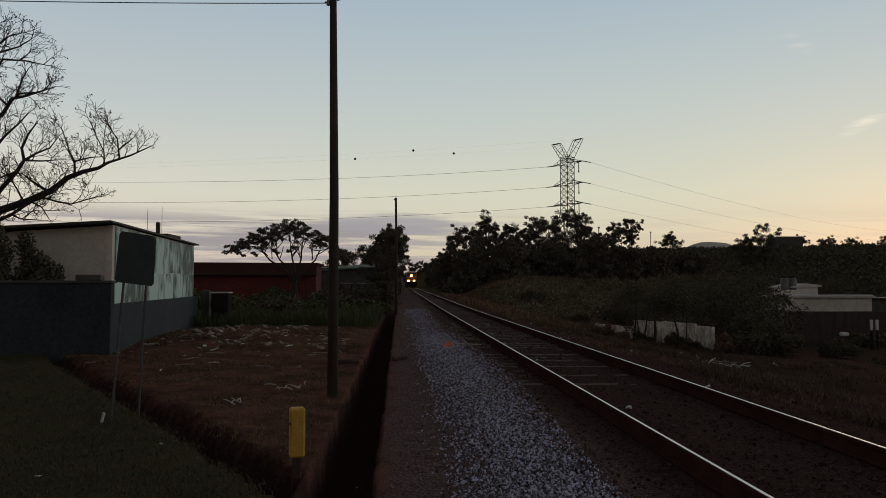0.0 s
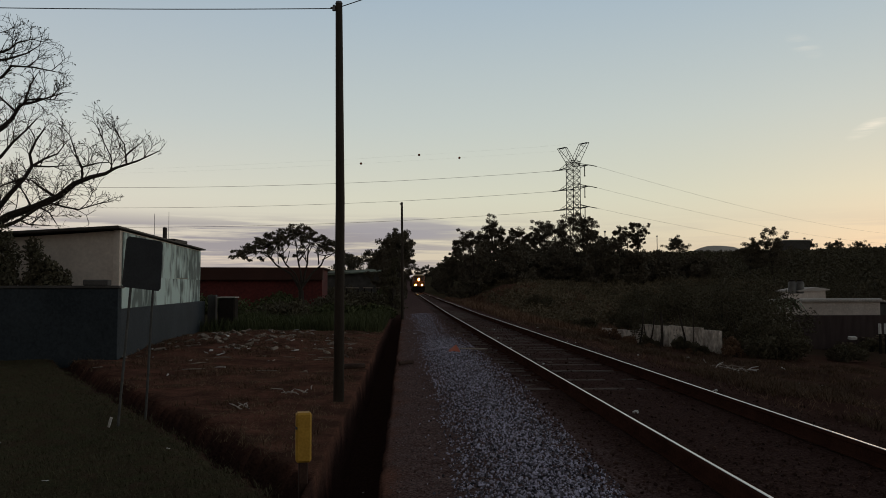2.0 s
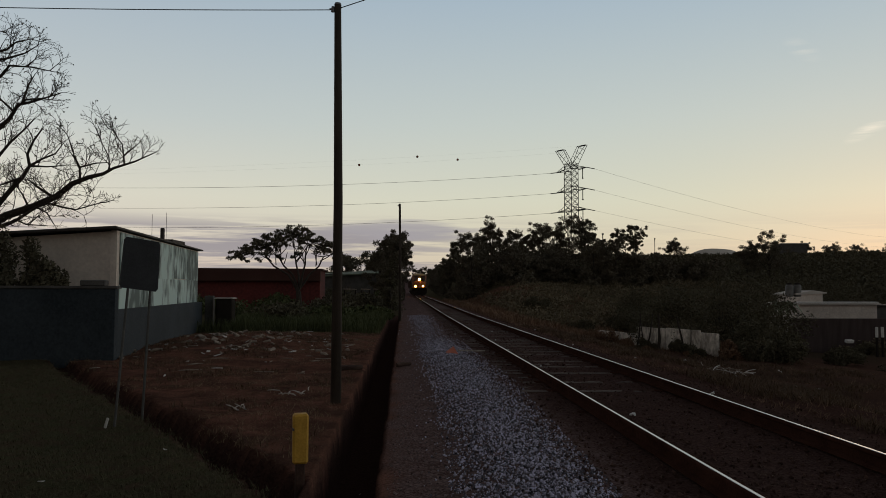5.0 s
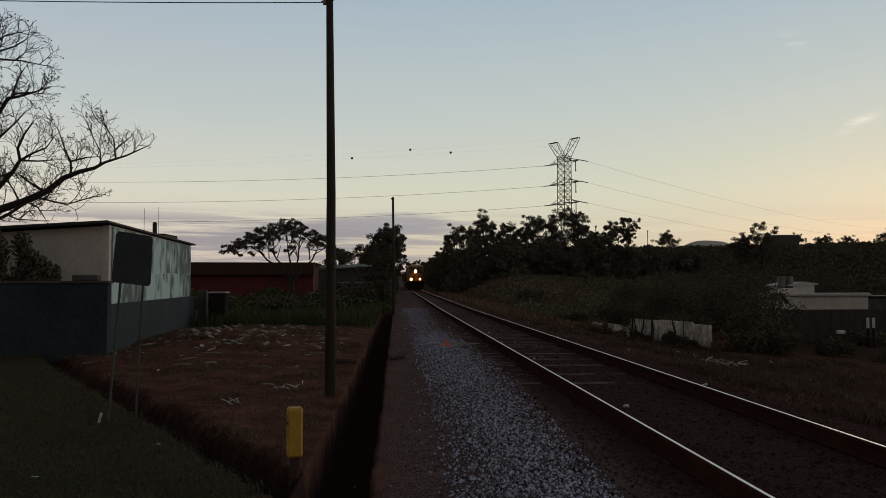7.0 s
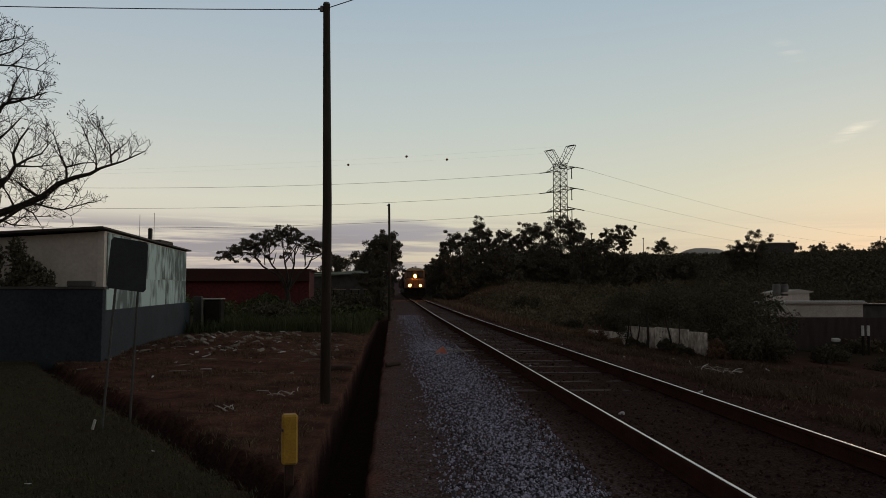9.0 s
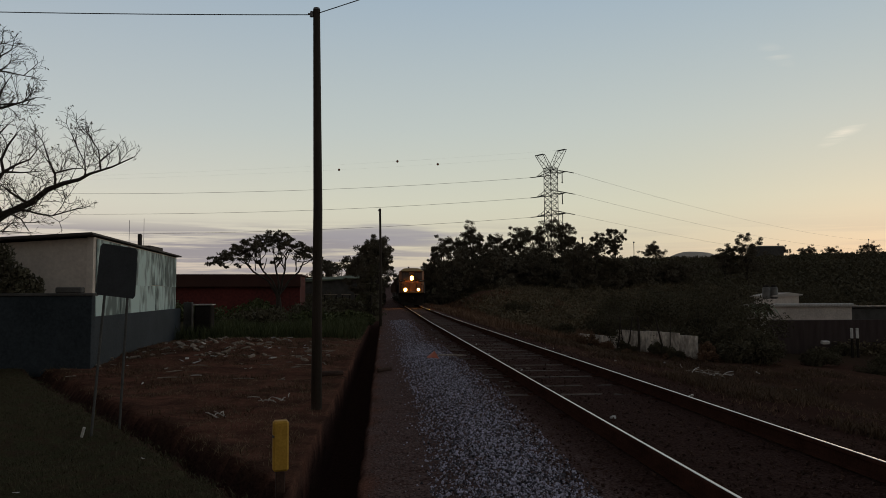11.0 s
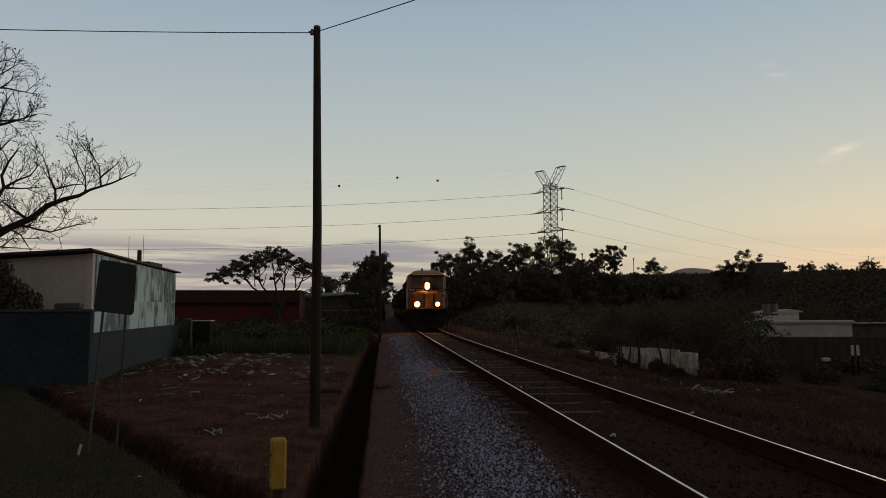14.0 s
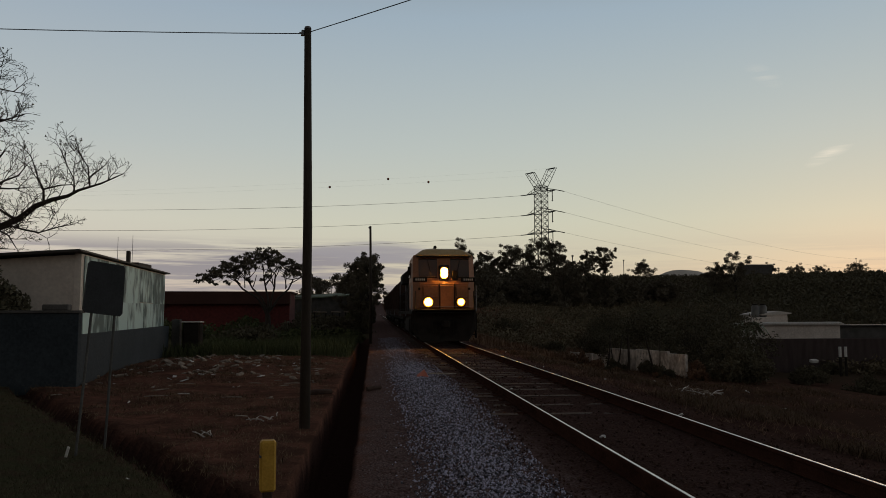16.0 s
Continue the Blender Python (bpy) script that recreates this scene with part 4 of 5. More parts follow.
def build_umbrella_tree():
    at = (-6.55, 45.0)
    root = thing("flat_topped_tree", "flat-topped tree with an open dark crown in tall grass", "tree", (at[0], at[1], -0.1))
    rng, rnd = np.random.default_rng(3), random.Random(3)
    g = Geo()
    g.tube([(0.3, 0, 0), (0.3, 0, 0.9), (0.25, 0, 1.6)], [0.2, 0.17, 0.15], 8)
    centres, radii, forks = [], [], []
    # five bowed stems that part low down, each forking twice
    for k, (x, y) in enumerate(((-2.3, 0.4), (-1.1, -0.9), (-0.2, 0.9), (0.9, -0.5), (2.1, 0.5))):
        p0, p2 = Vector((0.25, 0, 1.5 + 0.05 * k)), Vector((x * 0.8, y, 3.75 + 0.25 * (k in (2, 3))))
        p1 = Vector((0.25 + 0.28 * x, 0.4 * y, 2.6))
        g.tube([p0, p0.lerp(p1, 0.5) + Vector((0.04, 0, 0)), p1, p1.lerp(p2, 0.5) + Vector((0.07 * x, 0, -0.05)), p2], [0.085, 0.075, 0.06, 0.05, 0.035], 6, cap=False)
        for _ in range(5):
            q = p2 + Vector((rnd.uniform(-0.9, 0.9), rnd.uniform(-0.9, 0.9), rnd.uniform(0.05, 0.6)))
            p = p1.lerp(p2, rnd.uniform(0.45, 1.0))
            g.tube([p, p.lerp(q, 0.5) - Vector((0, 0, 0.06)), q], [0.034, 0.027, 0.02], 5, cap=False)
            forks.append(q)
    for k in range(240):
        a, u = rnd.uniform(0, 6.283), rnd.random() ** 0.5
        x, y = -0.5 + 3.5 * u * math.cos(a), 2.5 * u * math.sin(a)
        if wobble(x, y, 0.9, 51) < -0.22:
            continue
        z = 4.0 + 1.15 * (1 - u ** 2) + rnd.uniform(-0.42, 0.22) + 0.3 * math.exp(-((x - 0.2) / 0.8) ** 2) - (0.3 if x < -2.2 else 0)
        c = Vector((x, y, z))
        p = min(forks, key=lambda q: (q - c).length)
        g.tube([p, p.lerp(c, 0.5) - Vector((0, 0, 0.08)), c], [0.018, 0.013, 0.006], 4, cap=False)
        centres.append(c[:])
        radii.append(rnd.uniform(0.13, 0.27))
    part("trunk", g, M_BARK, root, "dark forked trunk and limbs")
    v, f = foliage(rng, centres, radii, 46, 0.076, flat=0.55)
    part("crown", raw("crown", v, f, M_EUC), None, root, "flat open leafy crown")


build_umbrella_tree()

for i, (x, y, top, spread, seed) in enumerate([(-7.6, 95, 6.6, 1.9, 1), (-5.3, 92, 6.0, 2.2, 2), (-4.0, 90, 5.6, 1.8, 21)]):
    tree("tree", "small dark rounded tree at the field's far side", (x, y), top - ground_z(x, y), spread, 16, 150, 0.22, seed, M_EUC, bare=0.25, group="trees left of the track")
tree("tree", "dense dark tree close to the track", (-0.8, 72), 6.9, 1.55, 46, 260, 0.16, 5, M_EUC, bare=0.54, round_top=0.4, group="trees left of the track")
tree("tree", "dense dark tree close to the track", (-2.4, 78), 6.0, 1.3, 30, 240, 0.17, 6, M_EUC, bare=0.10, group="trees left of the track")
tree("tree", "dense dark tree close to the track", (-1.6, 70), 4.6, 0.95, 24, 240, 0.15, 17, M_EUC, bare=0.06, group="trees left of the track")
tree("tree", "dark creeper-covered thicket beside the far pole", (-0.85, 52), 3.7, 0.6, 18, 240, 0.13, 16, M_LEAF, bare=0.1, group="trees left of the track")


def build_green_shed():
    b = thing("long_shed", "long low shed with a pale green roof across the field", "shed")
    part("wall", Geo().box(-5.2, 84, 1.6, 7.0, 4, 3.6), M_CONCRETE, b)
    g = Geo()
    g.add([(-9, 81.5, 3.05), (-1.5, 81.5, 3.5), (-1.5, 87, 3.95), (-9, 87, 3.5)] + [(-9, 81.5, 3.17), (-1.5, 81.5, 3.62), (-1.5, 87, 4.07), (-9, 87, 3.62)],
          [(0, 1, 2, 3), (7, 6, 5, 4), (0, 4, 5, 1), (1, 5, 6, 2), (2, 6, 7, 3), (3, 7, 4, 0)])
    part("roof", g, material("pale_green_roof", (0.12, 0.15, 0.10), (0.18, 0.21, 0.15), 0.8, 0.8, 0.1), b)


build_green_shed()
def build_white_fence():
    f = thing("white_fence", "low broken white-painted rail fence across the field", "fence", (0, 66, 0))
    for x0, x1 in ((-5.3, -4.1), (-3.75, -2.9), (-2.6, -1.6)):
        part("rail", Geo().box((x0 + x1) / 2, 0, 1.68, x1 - x0, 0.06, 0.09, pose(0, 0, 0, 0, 1.2, 0), bevel=0.02), M_RUBBLE, f, "dull white painted rail")
        for x in (x0 + 0.1, x1 - 0.1):
            part("post", Geo().box(x, 0.09, 0.85, 0.09, 0.09, 1.8, bevel=0.01), M_FRAME, f)
    part("end_post", Geo().box(-7.6, 0, 0.95, 0.3, 0.2, 2.1, bevel=0.03), M_PAPER, f, "white end post")


build_white_fence()
for k, (x, y, s, h) in enumerate([(-5.5, 34, 1.5, 1.5), (-3.4, 36, 1.4, 1.5), (-6.3, 40, 1.6, 1.7), (-1.9, 40, 1.2, 1.4), (-4.4, 47, 2.0, 1.9), (-8.6, 46, 1.8, 2.0), (-2.2, 56, 1.8, 2.0),
                                  (-11.5, 48, 2.2, 2.0), (-14.5, 50, 2.2, 2.2), (-1.5, 62, 0.9, 2.6), (-6.0, 70, 2.0, 2.2), (-9.3, 58, 1.4, 2.2), (-3.6, 62, 1.3, 2.4)]):
    bush("low dark shrub in tall grass", (x, y), s, h * (0.6 if y < 63 else 1.0), 40 + k, M_LEAF2 if k % 2 else M_LEAF, leaf=0.11, group="shrubs left of the track")
for k, (x, y, s, h) in enumerate([(-0.85, 58, 0.6, 2.3), (-0.75, 65, 0.6, 2.8), (-0.70, 76, 0.7, 3.4), (-0.65, 88, 0.7, 3.8), (-0.6, 101, 0.7, 4.2), (-0.55, 118, 0.8, 4.6)]):
    bush("dense dark thicket close beside the far track", (x, y), s, h, 140 + k, M_EUC, leaf=0.10, per=220, clumps=18, group="thickets beside the far track")
for k, (x, y, s, h) in enumerate([(-9.45, 17.75, 0.7, 3.8), (-8.85, 17.7, 0.6, 3.45), (-8.35, 17.65, 0.5, 3.0), (-7.9, 17.6, 0.4, 2.45), (-10.3, 17.75, 0.8, 4.0)]):
    bush("dark shrub growing behind the block wall", (x, y), s, h, 70 + k, M_LEAF, leaf=0.05, per=420, group="shrubs behind the wall")

# ---------------------------------------------------------------- transmission tower and lines
PX, PY, PZ = 41.6, 180.0, ground_z(41.6, 180.0)
ARMS = (31.6, 26.4, 21.4)
PYLON_TURN, ARM = -58.0, 5.2


def build_pylon():
    t = thing("transmission_tower", "tall steel lattice transmission tower with three crossarms behind the trees", "transmission tower", (PX, PY, 0), PYLON_TURN)

    def half(z):
        return 1.2 if z > 20 else 1.2 + (20 - z) * 0.13

    z0, ztop = PZ - 0.3, 33.2
    for sx in (-1, 1):
        for sy in (-1, 1):
            part("leg", Geo().tube([(sx * half(z), sy * half(z), z) for z in (z0, 12, 20, ztop)], 0.12, 4), M_PYLON, t)
    levels = []
    z = z0
    while z < ztop - 0.5:
        levels.append(z)
        z += 2.6 if z < 18 else 1.55
    levels.append(ztop)
    for a, b in zip(levels, levels[1:]):
        g = Geo()
        for axis in (0, 1):
            for s in (-1, 1):
                def at(u, zz):
                    h = half(zz)
                    return (u * h, s * h, zz) if axis == 0 else (s * h, u * h, zz)
                g.tube([at(-1, a), at(1, b)], 0.06, 3)
                g.tube([at(1, a), at(-1, b)], 0.06, 3)
                g.tube([at(-1, b), at(1, b)], 0.05, 3)
        part("bracing", g, M_PYLON, t)
    for z in ARMS:
        for s in (-1, 1):
            g = Geo()
            tip = (s * ARM, 0, z)
            for sy in (-1, 1):
                g.tube([(s * 1.2, sy * 1.2, z), tip], 0.10, 4)
                g.tube([(s * 1.2, sy * 1.2, z + 1.0), tip], 0.07, 4)
                for u in (0.35, 0.7):
                    x, yy = s * (1.2 + (ARM - 1.2) * u), sy * 1.2 * (1 - u)
                    g.tube([(x, yy, z), (x, yy, z + (1 - u))], 0.05, 3)
            arm = part("crossarm", g, M_PYLON, t)
            if s > 0:
                part("insulator_string", Geo().tube([(ARM, 0, z), (ARM + 1.2, 1.6, z - 0.4)], 0.10, 6), M_WIRE, arm)
                part("insulator_string", Geo().tube([(3.9, 0, z), (3.9, 0, z - 2.4)], 0.11, 6).tube([(3.9, 0, z - 2.4), (3.9, 0, z - 2.65)], 0.2, 6), M_WIRE, arm)
            else:
                part("insulator_string", Geo().tube([(-ARM, 0, z), (-ARM - 0.9, -1.2, z - 0.15)], 0.12, 6), M_WIRE, arm)
    g = Geo()
    rise = 37.1
    for s in (-1, 1):
        for sy in (-1, 1):
            inner = (Vector((s * -0.3, sy * 0.6, ztop - 0.3)), Vector((s * 2.4, sy * 0.3, rise)))
            outer = (Vector((s * 1.2, sy * 1.0, ztop - 0.6)), Vector((s * ARM, sy * 0.3, rise)))
            g.tube(inner, 0.085, 4)
            g.tube(outer, 0.085, 4)
            g.tube([inner[1], outer[1]], 0.085, 4)
            rungs = [0.0, 0.28, 0.52, 0.76, 1.0]
            for u, v in zip(rungs, rungs[1:]):
                g.tube([inner[0].lerp(inner[1], v), outer[0].lerp(outer[1], u)], 0.045, 3)
        g.tube([(s * 2.4, -0.3, rise), (s * ARM, 0.3, rise)], 0.05, 3)
    part("shield_wire_peaks", g, M_PYLON, t, "two slanted lattice horns")
    return t


build_pylon()


def on_tower(x, y, z):
    return (pose(PX, PY, 0, 0, 0, PYLON_TURN) @ Vector((x, y, z)))[:]


for k, z in enumerate(ARMS):
    cable("transmission_line", on_tower(-ARM - 0.9, -1.2, z - 0.15), (-150, 178, z - 4.0 + 0.5 * k), 3.2, 0.034, "thin sagging transmission conductor", "power line", 40, "transmission conductors")
    cable("transmission_line", on_tower(ARM + 1.2, 1.6, z - 0.4), (400, 520, 22.0 + 11 * (2 - k) / 2 + 9), 7.0, 0.022, "thin sagging transmission conductor", "power line", 40, "transmission conductors")


def shield(a, b, us, name="shield_wire"):
    a, b = Vector(a), Vector(b)
    cable(name, a, b, 1.2, 0.005, "very thin shield wire over the conductors", "power line", 40, "shield wires")
    for u in us:
        p = a.lerp(b, u) - Vector((0, 0, 4 * 1.2 * u * (1 - u)))
        bm = bmesh.new()
        bmesh.ops.create_uvsphere(bm, u_segments=14, v_segments=9, radius=0.30)
        me = bpy.data.meshes.new("marker_ball")
        bm.to_mesh(me)
        bm.free()
        me.materials.append(M_BALL)
        me.shade_smooth()
        tagged(new("marker_ball", me), "small round aerial marker ball on the shield wire", "marker ball", group="aerial marker balls").matrix_basis = Matrix.Translation(p)


shield(on_tower(-ARM, 0, 36.6), (-110, 178, 28.0), (0.170, 0.335))
shield(on_tower(3.6, 0, 37.15), (-110, 178, 28.6), (0.262,))

# ---------------------------------------------------------------- right side: woods, hillside, houses
RIGHT_TREES = [(8.0, 124, 7.0, 1.5, 31), (9.4, 122, 10.6, 2.0, 32), (10.8, 121, 11.0, 2.6, 51), (12.2, 120, 10.4, 2.4, 33), (14.2, 120, 13.2, 2.5, 34), (15.8, 122, 11.2, 2.2, 52), (18.4, 121, 11.6, 2.4, 35),
               (20.6, 121, 10.8, 2.2, 36), (22.6, 119, 12.9, 2.6, 37), (25.0, 120, 12.6, 2.5, 38), (27.6, 121, 14.0, 2.8, 39), (29.8, 119, 13.6, 2.5, 40), (31.6, 120, 11.0, 1.8, 53),
               (41.6, 140, 13.6, 2.0, 41), (44.8, 140, 14.4, 2.0, 42), (67.5, 180, 14.0, 2.8, 43), (56.0, 110, 10.4, 2.6, 44), (53.6, 112, 9.0, 2.2, 45), (114, 205, 15.0, 2.2, 46),
               (138, 230, 16.6, 2.4, 47), (150, 235, 16.6, 2.8, 48), (9.5, 150, 8.0, 2.0, 49), (160, 232, 18.0, 3.2, 50)]
for x, y, top, spread, seed in RIGHT_TREES:
    tree("tree", "dark eucalyptus with a ragged open crown against the sky", (x, y), top - ground_z(x, y), spread, 18, 290, 0.19, seed, M_EUC, bare=0.40, round_top=0.7, open_crown=0.82, group="tall trees right of the track")
rnd_u = random.Random(77)
for k in range(44):
    x = 8.4 + 0.9 * k + rnd_u.uniform(-0.4, 0.4)
    y = rnd_u.uniform(100, 118)
    top = (5.0 if x < 9.0 else 8.0 if x < 31 else 6.3) * rnd_u.uniform(0.82, 1.1)
    tree("tree", "dense dark undergrowth tree beside the track", (x, y), top - ground_z(x, y), 2.2, 12, 140, 0.31, 100 + k, M_EUC, bare=0.06, round_top=0.6, group="undergrowth right of the track")


rnd_f = random.Random(91)
for k in range(13):
    y = 134 + 11 * k
    tree("tree", "dark tree along the far stretch of track", (7.4 + 0.02 * (y - 134) + rnd_f.uniform(0, 0.8), y), rnd_f.uniform(5.0, 8.0), 1.35, 10, 120, 0.34, 300 + k, M_EUC, bare=0.08, group="trees along the far track")
for k in range(9):
    y = 92 + 20 * k
    tree("tree", "dark tree along the far stretch of track", (-2.6 - 0.004 * y - rnd_f.uniform(0, 0.8), y), rnd_f.uniform(4.0, 5.5), 1.4, 10, 120, 0.34, 330 + k, M_EUC, bare=0.08, group="trees along the far track")
for k in range(16):
    x = -14 + 2.9 * k + rnd_f.uniform(-1, 1)
    y = rnd_f.uniform(430, 450)
    tree("tree", "hazy dark tree closing the far end of the line", (x, y), rnd_f.uniform(4.0, 7.5), 3.2, 9, 90, 0.6, 350 + k, M_EUC, bare=0.06, group="trees at the line's far end")


def build_hillside():
    rng, rnd = np.random.default_rng(12), random.Random(12)
    centres, radii = [], []
    for _ in range(1700):
        a, r = rnd.uniform(radians(8), radians(40)), rnd.uniform(112, 205)
        x, y = r * math.sin(a), r * math.cos(a)
        if x < 12:
            continue
        s = rnd.uniform(0.7, 1.7) * (0.7 + r / 250)
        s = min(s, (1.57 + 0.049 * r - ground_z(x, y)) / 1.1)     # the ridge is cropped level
        if s < 0.25:
            continue
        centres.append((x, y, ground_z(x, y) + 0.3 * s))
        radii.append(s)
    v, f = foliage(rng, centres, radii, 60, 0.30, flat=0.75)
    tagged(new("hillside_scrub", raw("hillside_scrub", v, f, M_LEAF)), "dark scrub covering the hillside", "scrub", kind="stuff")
    centres, radii = [], []
    while len(centres) < 1100:
        a, r = rnd.uniform(radians(6), radians(40)), rnd.uniform(52, 114)
        x, y = r * math.sin(a), r * math.cos(a)
        if x < 9.5 or wobble(x, y, 0.12, 41) < -0.25:
            continue
        s = rnd.uniform(0.4, 1.2)
        centres.append((x, y, ground_z(x, y) + 0.25 * s))
        radii.append(s)
    v, f = foliage(rng, centres, radii, 120, 0.13, flat=0.7)
    tagged(new("slope_scrub", raw("slope_scrub", v, f, M_SCRUB)), "dry brown-olive scrub on the slope", "scrub", kind="stuff")


build_hillside()
for k, (x, y, s, h) in enumerate([(18.0, 39, 2.7, 5.2), (15.6, 40, 2.0, 4.2), (20.6, 41, 2.2, 4.6), (14.2, 45, 1.3, 1.9), (15.6, 50, 1.5, 2.0), (11.6, 47, 0.8, 0.9), (31.5, 60, 2.6, 6.0), (35.5, 60, 2.6, 6.2),
                                  (23.5, 62, 2.6, 4.4), (28.0, 64, 3.0, 5.0), (12.0, 66, 1.2, 1.5), (16.5, 33.5, 1.6, 2.4), 
                                  (14.8, 29.5, 1.1, 1.3), (18.5, 58, 2.0, 3.4), (36, 60, 3.0, 5.4)]):
    bush("dense dark bush on the slope below the track", (x, y), s, h, 200 + k, M_LEAF, leaf=0.07, per=340, clumps=18)


def build_garden_wall():
    w = thing("garden_wall", "weathered pale plaster wall half hidden by bushes", "wall", kind="structure")
    a, b = Vector((11.0, 37.4)), Vector((13.0, 31.8))
    rnd = random.Random(6)
    for i in range(8):
        u0, u1 = -0.3 + i / 5.4, -0.3 + (i + 1) / 5.4 - 0.012
        p, q = a.lerp(b, u0), a.lerp(b, u1)
        z0 = ground_z(p.x, p.y) - 0.3
        top = -1.15 + (0.62 if i < 3 else 1.0 if i < 7 else 0.9) + rnd.uniform(-0.03, 0.03)
        n = Vector((0.94, 0.33)) * 0.14
        g = Geo()
        g.add([(r.x, r.y, z) for z in (z0, top) for r in (p, q, q + n, p + n)], [(0, 1, 2, 3), (7, 6, 5, 4), (0, 4, 5, 1), (1, 5, 6, 2), (2, 6, 7, 3), (3, 7, 4, 0)])
        part("wall_panel", g, M_DIRTYWALL, w)
    for u, lean, r in ((0.34, 0.25, 0.05), (0.42, -0.1, 0.035), (0.455, 0.4, 0.05), (0.61, 0.05, 0.085), (0.90, -0.3, 0.06), (0.95, 0.15, 0.03)):
        p = a.lerp(b, u)
        z = ground_z(p.x - 0.5, p.y - 0.5)
        single("sapling", Geo().tube([(p.x - 0.5, p.y - 0.5, z - 0.1), (p.x - 0.45 + 0.4 * lean, p.y - 0.5, -0.6), (p.x - 0.5 + lean, p.y - 0.45, 0.5)], [r, r * 0.8, r * 0.5], 6), M_BARK,
               "dark thin sapling stem before the pale wall", "sapling", group="saplings before the wall")


for k, (x, y, s, h) in enumerate([(10.1, 38.9, 0.5, 0.75), (11.4, 34.6, 0.35, 0.6), (11.5, 33.9, 0.35, 0.45), (12.2, 32.2, 0.4, 0.5), (12.5, 31.0, 0.4, 0.55), (15.6, 29.6, 0.9, 1.5), (11.9, 36.0, 0.9, 1.9), (12.9, 33.6, 0.9, 1.8)]):
    bush("ragged dark weeds against the pale wall", (x, y), s, h, 260 + k, M_LEAF, leaf=0.06, per=150, group="weeds by the pale wall")
for k, (x, y, s, h) in enumerate([(9.6, 37.6, 0.55, 0.72), (10.2, 36.2, 0.5, 0.66), (10.6, 34.9, 0.4, 0.5), (11.2, 33.4, 0.25, 0.25), (12.3, 31.0, 0.3, 0.3), (13.3, 29.4, 0.4, 0.6), (13.45, 29.9, 0.35, 1.0)]):
    bush("dry brown weeds at the foot of the pale wall", (x, y), s, h, 290 + k, M_STRAWDARK, leaf=0.05, per=150, group="dry weeds by the pale wall")
build_garden_wall()


def build_house():
    h = thing("house", "low pale house with a tiled roof edge and tank tower", "house")
    part("wall", Geo().box(29.1, 50.0, -0.8, 5.4, 4.0, 3.0, bevel=0.03), M_PALEWALL, h)
    roof = part("roof", Geo().box(29.1, 50.0, 0.74, 5.7, 4.5, 0.12, bevel=0.02), M_PALEROOF, h)
    tile = Geo().tube([(0, 0, 0), (0, 0.35, 0.02)], 0.08, 6).mesh("roof_tile", M_PAPER)
    for i in range(28):
        part("roof_tile", tile, None, roof, at=pose(26.3 + 0.2 * i, 47.72, 0.82))
    part("upper_room", Geo().box(29.45, 53.5, 0.5, 1.9, 3.0, 1.9, bevel=0.03), M_PALEWALL, h)
    g = Geo()
    g.prism([(28.3, 1.42), (29.6, 1.66), (30.6, 1.52), (30.6, 1.44), (28.3, 1.34)], 51.8, 55.2)
    part("upper_roof", g, M_PALEROOF, h)
    part("tank_tower", Geo().box(28.3, 52.2, 0.1, 1.3, 0.8, 2.2, bevel=0.03), M_PALEWALL, h)
    for x in (28.02, 28.62):
        tank = part("water_tank", Geo().tube([(x, 52.2, 1.2), (x, 52.2, 1.3), (x, 52.2, 1.95), (x, 52.2, 2.08)], [0.24, 0.27, 0.27, 0.20], 16), M_TANK, h, "pale blue-grey water tank", smooth=True)
        part("tank_lid", Geo().tube([(x, 52.2, 2.08), (x, 52.2, 2.16), (x, 52.2, 2.2)], [0.22, 0.2, 0.08], 12), M_FRAME, tank, "dark lid")
    part("annex", Geo().box(35.2, 50.2, -0.9, 6.6, 3.6, 2.9, bevel=0.03), M_CONCRETE, h, "dull grey annex")
    part("annex_roof", Geo().box(35.2, 50.2, 0.62, 6.9, 4.0, 0.1, bevel=0.02), M_ROOF, h)


build_house()
for k, (x, y, s, h) in enumerate([(22.3, 36.5, 0.9, 0.9), (24.2, 39.5, 0.8, 0.9), (26.2, 42.5, 0.8, 0.7), (28.6, 44.0, 0.9, 0.8), (23.0, 33.0, 0.8, 0.7), (26.0, 37.0, 0.9, 0.7)]):
    bush("low dark weeds before the board fence", (x, y), s, h, 320 + k, M_LEAF, leaf=0.055, per=220, group="weeds before the board fence")
for x in (27.75, 28.1):
    p = thing("white_post", "post with a white painted top beside the house", "post", (x, 42.0, ground_z(x, 42.0)), group="white posts by the house")
    part("foot", Geo().box(0, 0, 0.75, 0.12, 0.10, 1.6, bevel=0.01), M_FRAME, p)
    part("top", Geo().box(0, 0, -0.80 - ground_z(x, 42.0), 0.14, 0.12, 0.62, bevel=0.02), M_PAPER, p, "white painted top")


